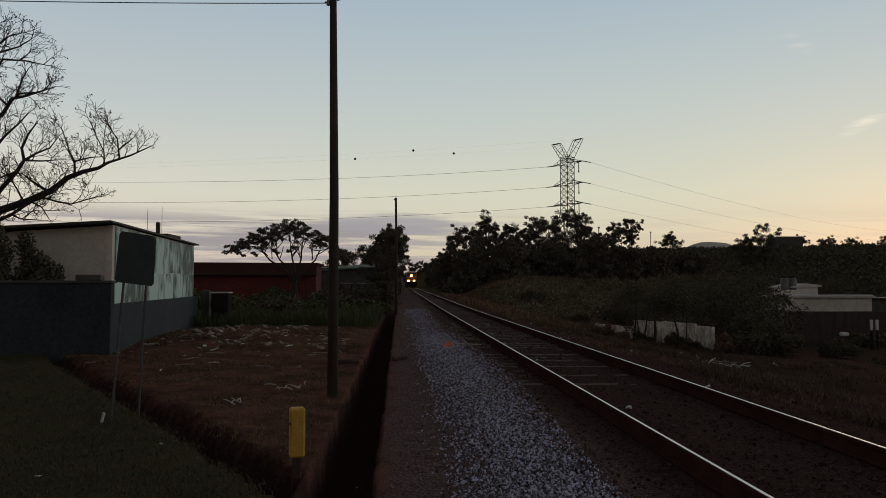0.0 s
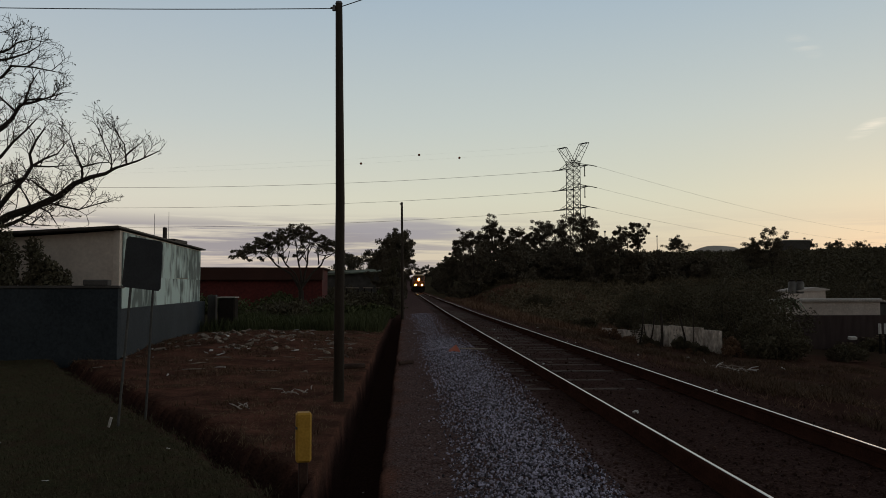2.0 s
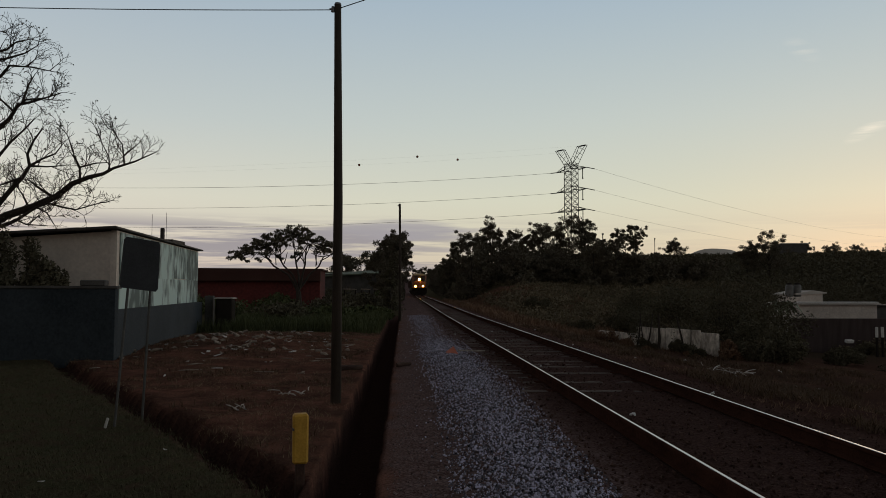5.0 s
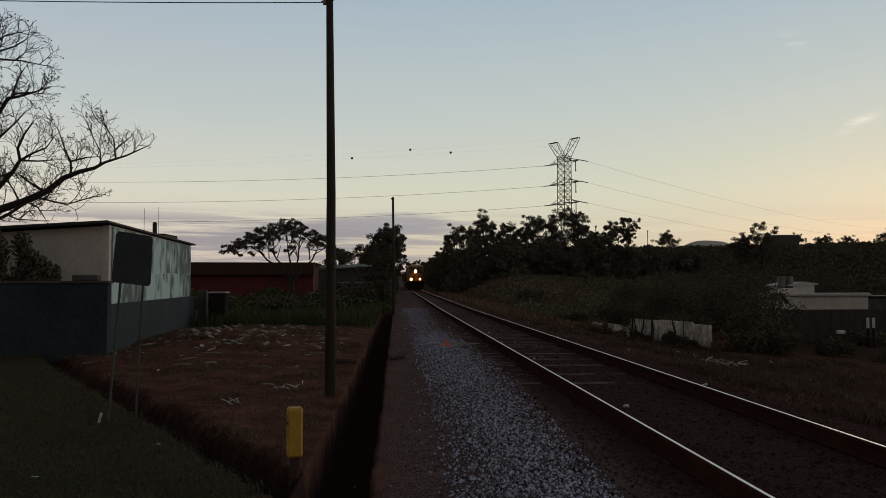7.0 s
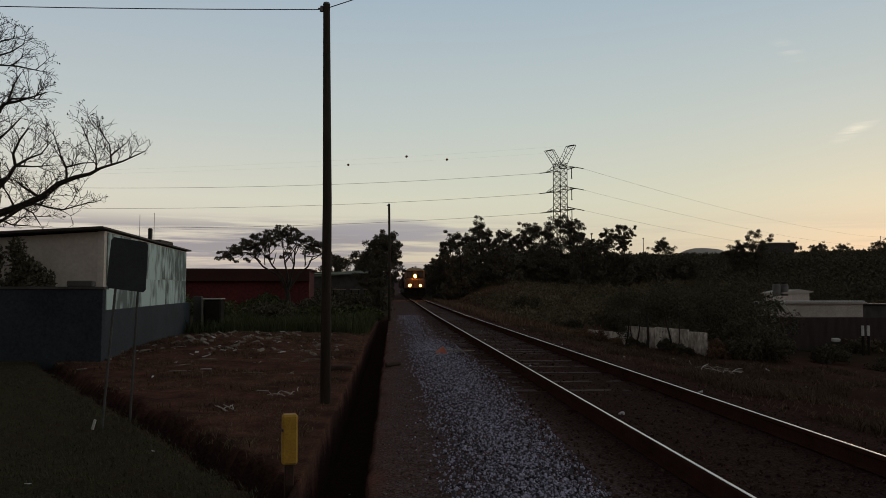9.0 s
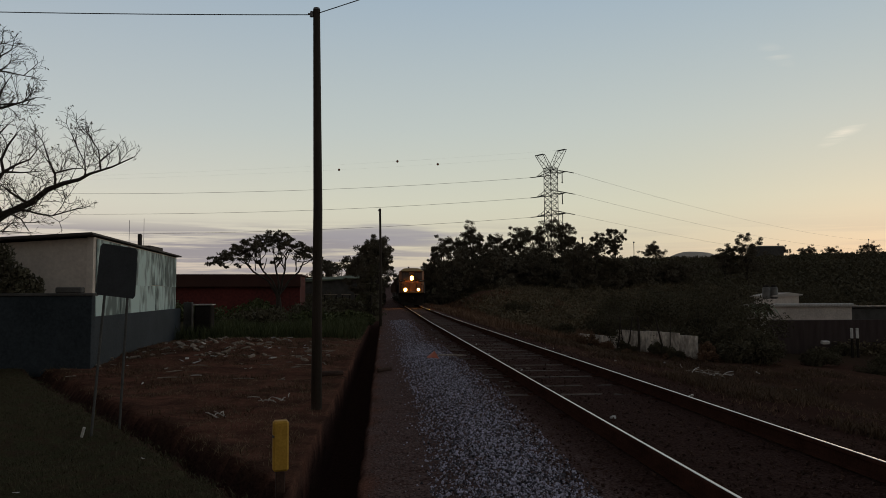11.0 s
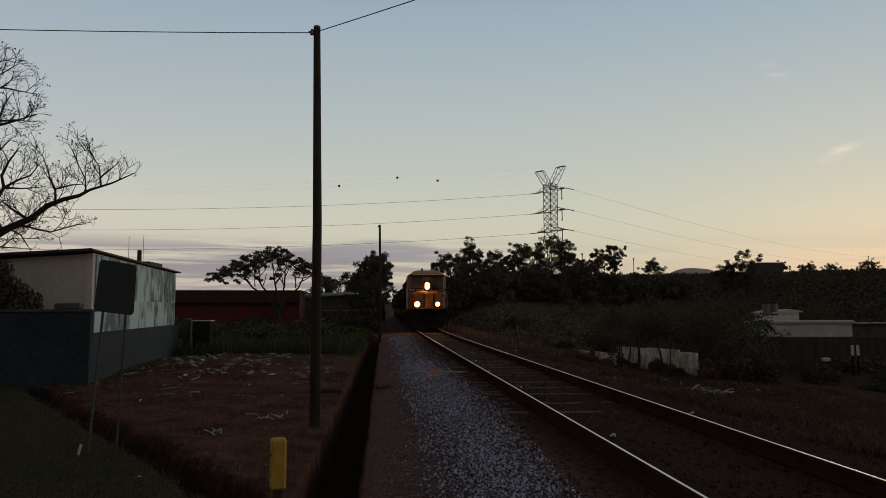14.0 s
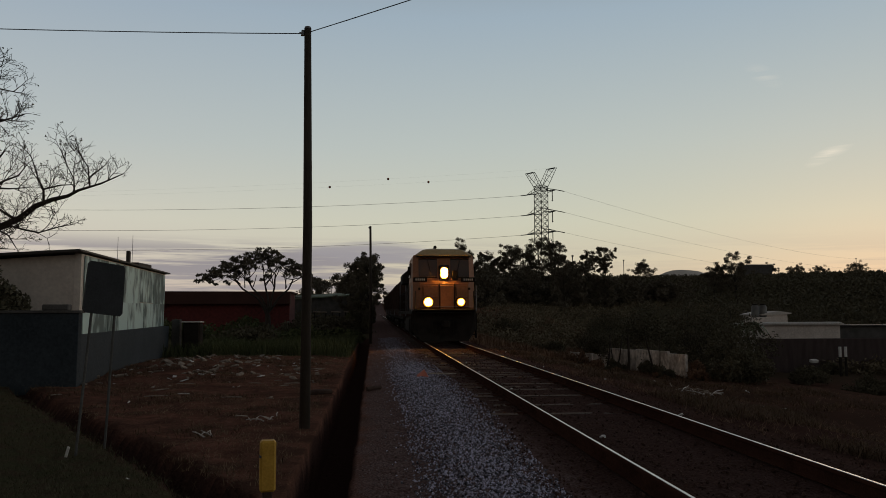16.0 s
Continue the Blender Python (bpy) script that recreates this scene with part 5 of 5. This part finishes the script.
def build_banana_plant(x, y, seed):
    rnd = random.Random(seed)
    z = ground_z(x, y)
    root = thing("banana_plant", "banana plant with pale drooping torn leaves", "plant", (x, y, z))
    part("stalk", Geo().tube([(0, 0, -0.1), (0.05, 0, 1.2), (0, 0, 0.6 - z)], [0.14, 0.12, 0.08], 8), M_BARK, root)
    leafm = material("banana_leaf", (0.10, 0.14, 0.08), (0.26, 0.30, 0.20), 2, 0.5, 0.1)
    for k in range(9):
        a = 6.283 * k / 9 + rnd.uniform(-0.3, 0.3)
        l, rise = rnd.uniform(0.8, 1.4), rnd.uniform(0.2, 0.8)
        g = Geo()
        for i in range(7):
            u = i / 6
            r, h = l * u, 0.6 - z + rise * 4 * u * (1 - u) * 0.7 - 0.55 * u * u
            w = 0.22 * math.sin(math.pi * min(1, 0.12 + 0.86 * u)) + 0.01
            ca, sa = math.cos(a), math.sin(a)
            for s, dz in ((-1, 0.05), (0, 0.0), (1, 0.05)):
                g.v.append((r * ca - s * w * sa, r * sa + s * w * ca, h + dz))
        g.f += [(3 * i + k2, 3 * i + k2 + 1, 3 * i + k2 + 4, 3 * i + k2 + 3) for i in range(6) for k2 in (0, 1)]
        part("leaf", g, leafm, root)


build_banana_plant(23.6, 45.0, 2)
single("dark_fence", Geo().box(30.5, 46.2, -1.25, 11.5, 0.12, 2.2, bevel=0.02), M_BOARDS, "dark board fence before the pale house", "fence", kind="structure")
single("discarded_sheet", Geo().box(27.2, 43.8, -1.45, 0.5, 0.25, 0.18, pose(0, 0, 0, 14, 0, 10), bevel=0.02), M_PAPER, "discarded white panel in the scrub", "panel")


def build_ridge_block(x, y, z, sx, sz, label):
    b = thing("ridge_building", label, "building")
    zz = ground_z(x, y)
    part("wall", Geo().box(x, y, (zz + z) / 2 - 0.5, sx, 6, z - zz + 1), M_CONCRETE, b)
    part("roof", Geo().box(x, y, z + 0.08, sx + 0.5, 6.6, 0.2, bevel=0.03), M_PALEROOF, b)


build_ridge_block(107.6, 200, 14.7, 7.2, 3, "square grey building on the ridge")
build_ridge_block(93.0, 238, 13.1, 22.0, 2, "long low building with a pale roof on the ridge")
build_ridge_block(140.0, 246, 14.5, 40.0, 2, "long low building with a pale roof on the ridge")
build_ridge_block(48.8, 185, 12.6, 6.0, 2, "low dark building beside the tower")
for x, y, h in ((51.4, 175, 13.9), (36.5, 133, 12.0), (75.5, 235, 17.2), (62.5, 180, 14.6), (166.0, 240, 20.0)):
    z = ground_z(x, y)
    m = thing("light_mast", "thin far mast on the ridge", "mast", (x, y, z), group="far masts")
    part("shaft", Geo().tube([(0, 0, -0.3), (0, 0, h - z)], 0.09, 6), M_STEEL, m)
    part("head", Geo().box(0, 0, h - z, 0.35, 0.3, 0.3, bevel=0.05), M_STEEL, m)

# ---------------------------------------------------------------- litter and small things near the track
rnd_l = random.Random(15)


def scrap(name, label, category, x, y, s, mat, group, flat=0.35):
    g = Geo()
    g.box(0, 0, 0, s * rnd_l.uniform(0.7, 1.4), s * rnd_l.uniform(0.5, 1.1), s * flat, pose(0, 0, 0, rnd_l.uniform(-25, 25), rnd_l.uniform(-25, 25), rnd_l.uniform(0, 180)), bevel=s * 0.09)
    me = g.mesh(name, mat)
    for v in me.vertices:
        v.co += Vector(noise.noise_vector(v.co * (2.5 / s) + Vector((x, y, 0)))) * s * 0.16
    single(name, me, None, label, category, at=pose(x, y, ground_z(x, y) + s * flat * 0.35), group=group)


for k in range(120):
    x, y = rnd_l.gauss(-4.3, 1.5), rnd_l.gauss(21.5, 2.2)
    if -7 < x < -1.2:
        scrap("rubble_piece", "broken pale rubble on the earth heap", "rubble", x, y, rnd_l.uniform(0.05, 0.20), M_RUBBLE, "rubble on the heap", 0.3)
for k in range(34):
    x, y = rnd_l.gauss(-3.9, 1.6), rnd_l.uniform(16, 23)
    if -6.8 < x < -1.2:
        scrap("litter", "pale scrap of litter on the earth", "litter", x, y, rnd_l.uniform(0.04, 0.15), M_PAPER, "litter on the waste ground", 0.12)
for x, y, s in ((-4.25, 8.0, 0.09), (-2.3, 7.4, 0.05), (-2.9, 6.2, 0.05), (-0.45, 8.1, 0.03), (9.8, 22.4, 0.3), (10.4, 22.6, 0.2), (8.6, 18, 0.12), (7.2, 24, 0.12), (11.5, 20, 0.15), (12.5, 24, 0.14), (9.5, 33, 0.2), (10.2, 26.5, 0.16), (8.9, 23.6, 0.14), (13.8, 27.5, 0.16)):
    scrap("litter", "small white scrap of litter", "litter", x, y, s, M_PAPER, "scattered litter", 0.15)
single("bent_sheet", Geo().box(0, 0, 0, 0.03, 0.015, 0.13, pose(0, 0, 0, 15, 20, 0), bevel=0.005), M_PAPER, "small bent pale strip at the sign's foot", "scrap", at=pose(-3.31, 8.55, 0.08))


for cx, cy, n_s, spread_s in ((-2.25, 10.2, 6, 0.09), (-1.75, 11.2, 6, 0.16), (-1.5, 11.4, 4, 0.12), (9.3, 21.8, 7, 0.3), (9.9, 22.3, 5, 0.3)):
    for k in range(n_s):
        x, y = cx + rnd_l.gauss(0, spread_s), cy + rnd_l.gauss(0, spread_s)
        a, l = rnd_l.uniform(0, 3.14), rnd_l.uniform(0.08, 0.24)
        g = Geo().tube([(-l / 2, 0, 0), (0, 0.01, 0.012), (l / 2, 0, 0.005)], [0.007, 0.008, 0.004], 5)
        single("stick", g, M_PALEROOF, "pale dry stick lying on the earth", "stick", at=pose(x, y, ground_z(x, y) + 0.035, 0, rnd_l.uniform(-25, 5), math.degrees(a)), group="dry sticks on the waste ground")
for k in range(22):
    x, y = 10.1 + rnd_l.gauss(0, 0.35), 22.4 + rnd_l.gauss(0, 0.35)
    l = rnd_l.uniform(0.25, 0.6)
    g = Geo().tube([(-l / 2, 0, 0), (0, 0.03, 0.03), (l / 2, 0, 0.01)], [0.014, 0.016, 0.008], 5)
    single("stick", g, M_PAPER if k % 3 == 0 else M_RUBBLE, "pale dry branch on a small brush pile", "stick",
           at=pose(x, y, ground_z(x, y) + 0.12 + 0.1 * rnd_l.random(), 0, rnd_l.uniform(-20, 12), rnd_l.uniform(0, 180)), group="branches of the brush pile")
for (x0, y0, z0), (x1, y1, z1), r in (((-1.38, 14.6, 0.04), (-0.80, 14.8, 0.05), 0.055), ((-0.12, 15.2, 0.05), (0.16, 15.42, 0.06), 0.045)):
    single("timber_log", Geo().tube([(x0, y0, z0), ((x0 + x1) / 2, (y0 + y1) / 2, z0 + 0.012), (x1, y1, z1)], [r, r * 0.95, r * 0.85], 9), M_SLEEPER,
           "old dark timber lying at the drain's edge", "timber", group="timbers by the drain")
for k in range(46):
    x, y = rnd_l.uniform(-6.3, -1.3), rnd_l.uniform(13.5, 26)
    if side_of_ditch(x, y) > -2:
        continue
    a, l = rnd_l.uniform(0, 3.14), rnd_l.uniform(0.12, 0.42)
    dx_, dy_ = l * math.cos(a) / 2, l * math.sin(a) / 2
    g = Geo().tube([(-dx_, -dy_, 0.02), (0.02, 0.01, 0.024), (dx_, dy_, 0.02)], [0.010, 0.012, 0.006], 5)
    single("stick", g, M_PAPER if k % 6 == 0 else M_RUBBLE, "pale dry stick on the waste ground", "stick", at=pose(x, y, ground_z(x, y)), group="dry sticks on the waste ground")
for k in range(34):
    side = k % 2
    x, y = (rnd_l.uniform(5.0, 12.0), rnd_l.uniform(8, 32)) if side else (rnd_l.uniform(-0.1, 5.0), rnd_l.uniform(6, 28))
    scrap("pale_stone", "small pale stone beside the track", "stone", x, y, rnd_l.uniform(0.03, 0.07), M_PAPER, "pale stones by the track", 0.5)
single("orange_scrap", Geo().add([(1.02, 17.3, 0.06), (1.30, 17.4, 0.09), (1.22, 17.8, 0.24), (1.03, 17.6, 0.12), (1.02, 17.3, 0.03), (1.30, 17.4, 0.06), (1.22, 17.8, 0.20), (1.03, 17.6, 0.08)],
       [(0, 1, 2, 3), (7, 6, 5, 4), (0, 4, 5, 1), (1, 5, 6, 2), (2, 6, 7, 3), (3, 7, 4, 0)]), M_ORANGE, "crumpled orange plastic sheet on the gravel", "plastic sheet")
single("concrete_slab", Geo().box(1.70, 18.6, 0.05, 0.8, 0.22, 0.06, pose(0, 0, 0, 0, 3, 24), bevel=0.015), M_RUBBLE, "pale broken slab beside the sleepers", "slab")

# ---------------------------------------------------------------- train
WHEELS = []


def wheelset(y, r, parent):
    g = Geo().tube([(-0.8, 0, 0), (0.8, 0, 0)], 0.08, 8)
    for s in (-1, 1):
        g.tube([(s * 0.76, 0, 0), (s * 0.89, 0, 0)], r, 20).tube([(s * 0.73, 0, 0), (s * 0.76, 0, 0)], r + 0.03, 20)
        g.box(s * 0.9, 0, 0.5 * r, 0.03, 0.10, 0.5 * r)
    ob = part("wheelset", g, M_FRAME, parent, "steel wheels on an axle")
    ob.matrix_basis = Matrix.Translation((0, y, r))
    WHEELS.append((ob, y, r))


def bogie(y, axles, gap, r, parent):
    g = Geo()
    half = (axles - 1) * gap / 2
    for s in (-1, 1):
        g.box(s * 1.05, y, r + 0.18, 0.14, 2 * half + 1.1, 0.28, bevel=0.04)
        for i in range(axles):
            g.box(s * 1.08, y - half + i * gap, r, 0.2, 0.36, 0.36, bevel=0.05)
    g.box(0, y, r + 0.22, 1.9, 0.4, 0.25, bevel=0.03)
    part("bogie_frame", g, M_FRAME, parent, "sooty bogie frame")
    for i in range(axles):
        wheelset(y - half + i * gap, r, parent)


def build_locomotive():
    loco = thing("locomotive", "yellow-orange diesel locomotive with three lit headlights", "locomotive", (TRACK_X, 193, RAIL_Z))
    rings = [(1.54, 0.05, 1.36, 0.22), (1.62, 0.0, 1.38, 0.26), (2.66, 0.02, 1.38, 0.30), (2.80, 0.12, 1.40, 0.26), (3.90, 0.42, 1.38, 0.20), (3.99, 0.44, 1.34, 0.20)]
    back = 3.7
    g = Geo()
    for z, yf, hw, ch in rings:
        g.v += [(-hw, back, z), (-hw, yf + ch, z), (-hw + ch, yf, z), (hw - ch, yf, z), (hw, yf + ch, z), (hw, back, z)]
    for k in range(len(rings) - 1):
        g.f += [(6 * k + i, 6 * k + (i + 1) % 6, 6 * k + 6 + (i + 1) % 6, 6 * k + 6 + i) for i in range(6)]
    g.f += [tuple(range(5, -1, -1)), tuple(6 * (len(rings) - 1) + i for i in range(6))]
    cab = part("cab", g, M_LOCO, loco, "yellow-orange cab with a wide nose")

    g = Geo()
    roof_rings = [(3.94, 0.26, 1.27, 0.12), (3.985, 0.24, 1.29, 0.12), (4.25, 0.62, 0.92, 0.10), (4.33, 1.05, 0.62, 0.10)]
    for z, yf, hw, ch in roof_rings:
        g.v += [(-hw, back, z), (-hw, yf + ch, z), (-hw + ch, yf, z), (hw - ch, yf, z), (hw, yf + ch, z), (hw, back, z)]
    for k in range(len(roof_rings) - 1):
        g.f += [(6 * k + i, 6 * k + (i + 1) % 6, 6 * k + 6 + (i + 1) % 6, 6 * k + 6 + i) for i in range(6)]
    g.f += [tuple(range(5, -1, -1)), tuple(6 * (len(roof_rings) - 1) + i for i in range(6))]
    part("cab_roof", g, M_LOCOROOF, loco, "pale yellow sloping cab roof")

    def face_y(z):
        return 0.12 + (z - 2.80) * 0.30 / 1.06

    for s in (-1, 1):
        x0, x1, z0, z1 = s * 0.30, s * 1.14, 3.0, 3.80
        g = Geo()
        for o in (-0.015, 0.03):
            g.v += [(x0, face_y(z0) + o, z0), (x1, face_y(z0) + o, z0), (x1, face_y(z1) + o, z1), (x0, face_y(z1) + o, z1)]
        g.f += [(0, 1, 2, 3), (7, 6, 5, 4), (0, 4, 5, 1), (1, 5, 6, 2), (2, 6, 7, 3), (3, 7, 4, 0)]
        pane = part("windscreen", g, M_GLOWGLASS, loco, "dark windscreen")
        for za, zb in ((z0 - 0.03, z0), (z1, z1 + 0.03)):
            g = Geo().tube([(x0, face_y(za) - 0.02, za), (x1, face_y(za) - 0.02, za)], 0.025, 4)
            part("seal", g, M_FRAME, pane)
        part("wiper", Geo().tube([(s * 0.73, face_y(3.74) - 0.04, 3.74), (s * 0.6, face_y(3.2) - 0.04, 3.2)], 0.012, 4), M_FRAME, pane)
        board = part("number_board", Geo().box(s * 1.08, 0.10, 2.86, 0.62, 0.10, 0.20, bevel=0.015), M_FRAME, loco, "dark number board")
        for i in range(5):
            part("number_bar", Geo().box(s * 1.08 - 0.18 + 0.09 * i, 0.045, 2.86, 0.05, 0.02, 0.09), M_WHITE, board)
        part("side_window", Geo().box(s * 1.435, 2.2, 3.35, 0.04, 1.1, 0.7, bevel=0.01), M_GLOWGLASS, cab)
        part("mirror", Geo().box(s * 1.52, 1.3, 3.3, 0.12, 0.05, 0.4, bevel=0.015), M_FRAME, cab)
        # ditch lights
        hood = part("ditch_light_housing", Geo().tube([(s * 0.73, 0.05, 1.85), (s * 0.73, -0.155, 1.85)], [0.26, 0.235], 16), M_FRAME, loco)
        wide = 0.165 if s < 0 else 0.13
        lens = Geo().tube([(s * 0.73, -0.12, 1.85), (s * 0.73, -0.19, 1.85), (s * 0.73, -0.205, 1.85)], [wide + 0.06, wide + 0.055, wide + 0.01], 16)
        part("ditch_light", lens, M_GLARELENS, hood, "round ditch light lens with glare put into its amber rim")
        part("bulb", Geo().tube([(s * 0.73, -0.20, 1.85), (s * 0.73, -0.225, 1.85), (s * 0.73, -0.235, 1.85)], [wide, wide - 0.01, 0.06], 16), M_LAMP, hood)
        part("grab_rail", Geo().tube([(s * 1.44, 0.12, 1.45), (s * 1.44, 0.10, 2.6)], 0.022, 6), M_STEEL, cab)
        # pilot steps
        st = Geo()
        for i in range(4):
            st.box(s * 1.22, 0.35, 0.40 + 0.27 * i, 0.5, 0.28, 0.04, bevel=0.008)
        st.box(s * 1.46, 0.35, 0.8, 0.04, 0.36, 1.1, bevel=0.008)
        part("step_ladder", st, M_FRAME, loco, "dark corner steps")
        part("front_handrail", Geo().tube([(s * 1.32, -0.12, 0.55), (s * 1.32, -0.16, 1.5), (s * 1.30, -0.02, 2.35)], 0.02, 6), M_FRAME, loco)
    # twin headlight between the windscreens
    box = part("headlight_box", Geo().box(0, face_y(3.16) - 0.02, 3.16, 0.46, 0.22, 0.72, bevel=0.05), M_LOCODARK, loco)
    for z in (3.08, 3.24):
        y = face_y(3.16) - 0.13
        part("headlight", Geo().tube([(0, y, z), (0, y - 0.05, z), (0, y - 0.06, z)], [0.19, 0.18, 0.14], 16), M_GLARELENS, box, "headlight lens with glare put into its amber rim")
        part("bulb", Geo().tube([(0, y - 0.055, z), (0, y - 0.08, z), (0, y - 0.085, z)], [0.15, 0.14, 0.05], 16), M_LAMP, box)
    part("nose_door", Geo().box(0.12, -0.005, 2.04, 0.62, 0.05, 1.12, bevel=0.015), M_LOCO, cab, "yellow nose door")
    part("door_edge", Geo().box(0.46, -0.01, 2.08, 0.03, 0.06, 1.2), M_FRAME, cab)
    part("door_edge", Geo().box(-0.22, -0.01, 2.08, 0.03, 0.06, 1.2), M_FRAME, cab)
    part("horn", Geo().tube([(-0.3, 1.9, 4.40), (-0.3, 1.4, 4.42)], [0.03, 0.08], 8).box(-0.3, 1.9, 4.36, 0.1, 0.1, 0.12), M_FRAME, cab)
    part("brow", Geo().box(0, 0.30, 3.90, 2.48, 0.10, 0.05, bevel=0.012), M_FRAME, cab, "dark edge under the roof")
    part("relay_box", Geo().box(0.50, face_y(3.1) - 0.05, 3.06, 0.28, 0.16, 0.42, bevel=0.03), M_FRAME, cab)
    for x0, x1 in ((-0.98, -0.28), (0.50, 1.02)):
        panel = part("nose_panel", Geo().box((x0 + x1) / 2, 0.0, 2.32, x1 - x0, 0.045, 0.55, bevel=0.015), M_LOCO, loco)
        part("hinge", Geo().tube([(x0 + 0.03, -0.03, 2.12), (x0 + 0.03, -0.03, 2.5)], 0.014, 6), M_FRAME, panel)
    part("nose_rail", Geo().tube([(-1.05, -0.06, 1.56), (-1.05, -0.12, 1.64), (1.05, -0.12, 1.64), (1.05, -0.06, 1.56)], 0.02, 6), M_STEEL, cab)
    for s in (-1, 1):
        part("marker_light", Geo().tube([(s * 1.12, 0.02, 2.45), (s * 1.12, -0.05, 2.45)], [0.06, 0.05], 10), M_FRAME, cab)
    # anticlimber, pilot, coupler
    part("anticlimber", Geo().box(0, -0.16, 1.50, 2.7, 0.50, 0.10, bevel=0.03).box(0, -0.14, 1.38, 2.4, 0.4, 0.05, bevel=0.01), M_FRAME, loco, "dark ledge under the nose")
    g = Geo()
    g.add([(-1.42, 0.1, 1.46), (1.42, 0.1, 1.46), (1.42, 0.1, 0.62), (1.05, -0.22, 0.14), (-1.05, -0.22, 0.14), (-1.42, 0.1, 0.62)] +
          [(-1.42, 0.22, 1.46), (1.42, 0.22, 1.46), (1.42, 0.22, 0.62), (1.05, -0.10, 0.14), (-1.05, -0.10, 0.14), (-1.42, 0.22, 0.62)],
          [tuple(range(6)), tuple(range(11, 5, -1))] + [(i, i + 6, (i + 1) % 6 + 6, (i + 1) % 6) for i in range(6)])
    part("pilot", g, M_FRAME, loco, "dark snowplough-shaped pilot plate")
    part("coupler", Geo().box(0, -0.05, 0.88, 0.26, 0.7, 0.28, bevel=0.05).box(0.05, -0.40, 0.88, 0.34, 0.22, 0.34, bevel=0.07), M_FRAME, loco)
    for s in (-0.55, -0.4, 0.4, 0.55):
        part("brake_hose", Geo().tube([(s, 0.0, 1.0), (s, -0.2, 0.75), (s * 0.9, -0.22, 0.42)], 0.025, 6), M_FRAME, loco)
    # long hood, walkway and handrails
    g = Geo().prism([(-0.92, 1.5), (-0.92, 3.7), (-0.7, 4.0), (0.7, 4.0), (0.92, 3.7), (0.92, 1.5)], 3.7, 17.3)
    hood = part("long_hood", g, M_LOCODARK, loco, "dark engine hood")
    for i in range(11):
        for s in (-1, 1):
            part("hood_door", Geo().box(s * 0.93, 4.6 + 1.18 * i, 2.5, 0.03, 1.02, 1.5, bevel=0.008), M_LOCODARK, hood)
    part("radiator", Geo().prism([(-1.35, 3.2), (-1.35, 3.75), (-0.9, 4.12), (0.9, 4.12), (1.35, 3.75), (1.35, 3.2)], 13.6, 16.9), M_LOCODARK, hood)
    part("exhaust", Geo().box(0, 9.0, 4.1, 0.5, 1.0, 0.25, bevel=0.03), M_FRAME, hood)
    part("deck", Geo().box(0, 9.0, 1.38, 2.9, 17.6, 0.16, bevel=0.02), M_FRAME, loco, "dark walkway frame")
    part("fuel_tank", Geo().box(0, 9.0, 0.72, 2.5, 4.6, 0.95, bevel=0.15), M_FRAME, loco)
    for s in (-1, 1):
        for i in range(9):
            part("handrail_post", Geo().tube([(s * 1.40, 4.2 + 1.6 * i, 1.45), (s * 1.40, 4.2 + 1.6 * i, 2.5)], 0.018, 5), M_FRAME, loco)
        part("handrail", Geo().tube([(s * 1.40, 4.0, 2.5), (s * 1.40, 17.4, 2.5)], 0.02, 5), M_FRAME, loco)
    bogie(3.9, 3, 1.75, 0.52, loco)
    bogie(14.1, 3, 1.75, 0.52, loco)
    return loco


def build_wagon(k):
    w = thing("hopper_wagon", "dark brown ribbed hopper wagon behind the locomotive", "wagon", (TRACK_X, 230, RAIL_Z), group="wagons of the train")
    g = Geo().prism([(-1.0, 1.0), (-1.48, 1.7), (-1.48, 3.35), (-1.1, 3.72), (1.1, 3.72), (1.48, 3.35), (1.48, 1.7), (1.0, 1.0)], 0.7, 13.2)
    body = part("body", g, M_WAGON, w, "ribbed steel hopper body")
    for i in range(12):
        for s in (-1, 1):
            part("rib", Geo().box(s * 1.5, 1.1 + 1.05 * i, 2.5, 0.08, 0.1, 1.7, bevel=0.01), M_WAGON, body)
    part("end_ladder", Geo().box(-1.3, 0.62, 2.2, 0.05, 0.05, 2.2).box(-0.9, 0.62, 2.2, 0.05, 0.05, 2.2).box(-1.1, 0.62, 1.6, 0.4, 0.04, 0.04).box(-1.1, 0.62, 2.1, 0.4, 0.04, 0.04).box(-1.1, 0.62, 2.6, 0.4, 0.04, 0.04), M_STEEL, w)
    part("underframe", Geo().box(0, 7.0, 0.98, 2.2, 13.6, 0.22, bevel=0.02), M_FRAME, w)
    bogie(2.0, 2, 1.8, 0.46, w)
    bogie(11.9, 2, 1.8, 0.46, w)
    return w


LOCO = build_locomotive()
WAGONS = [build_wagon(k) for k in range(5)]
RUN_X = TRACK_X - 0.08     # the worn wheels keep to one side of the wide gauge
SPEED, FRONT_END = 10.0, 32.8     # metres a second; where the nose stands at the end


def motions():
    def nose(t):
        return FRONT_END + SPEED * (SECONDS - t)

    def stand(y, length):
        """A vehicle on the rails with its front at y, tilted up the grade."""
        rise = grade(y + length) - grade(y)
        return pose(RUN_X, y, RAIL_Z + grade(y), math.degrees(math.atan2(rise, length)))

    marks = [i * 0.5 for i in range(33)]
    walk(LOCO, [(t, stand(nose(t), 17.5)) for t in marks])
    for k, w in enumerate(WAGONS):
        walk(w, [(t, stand(nose(t) + 18.4 + 14.1 * k, 13.5)) for t in marks])
    for ob, y, r in WHEELS:
        turn = math.degrees(SPEED / r)
        walk(ob, [(i / 15, pose(0, y, r, turn * i / 15 % 360, 0, 0)) for i in range(241)])


motions()
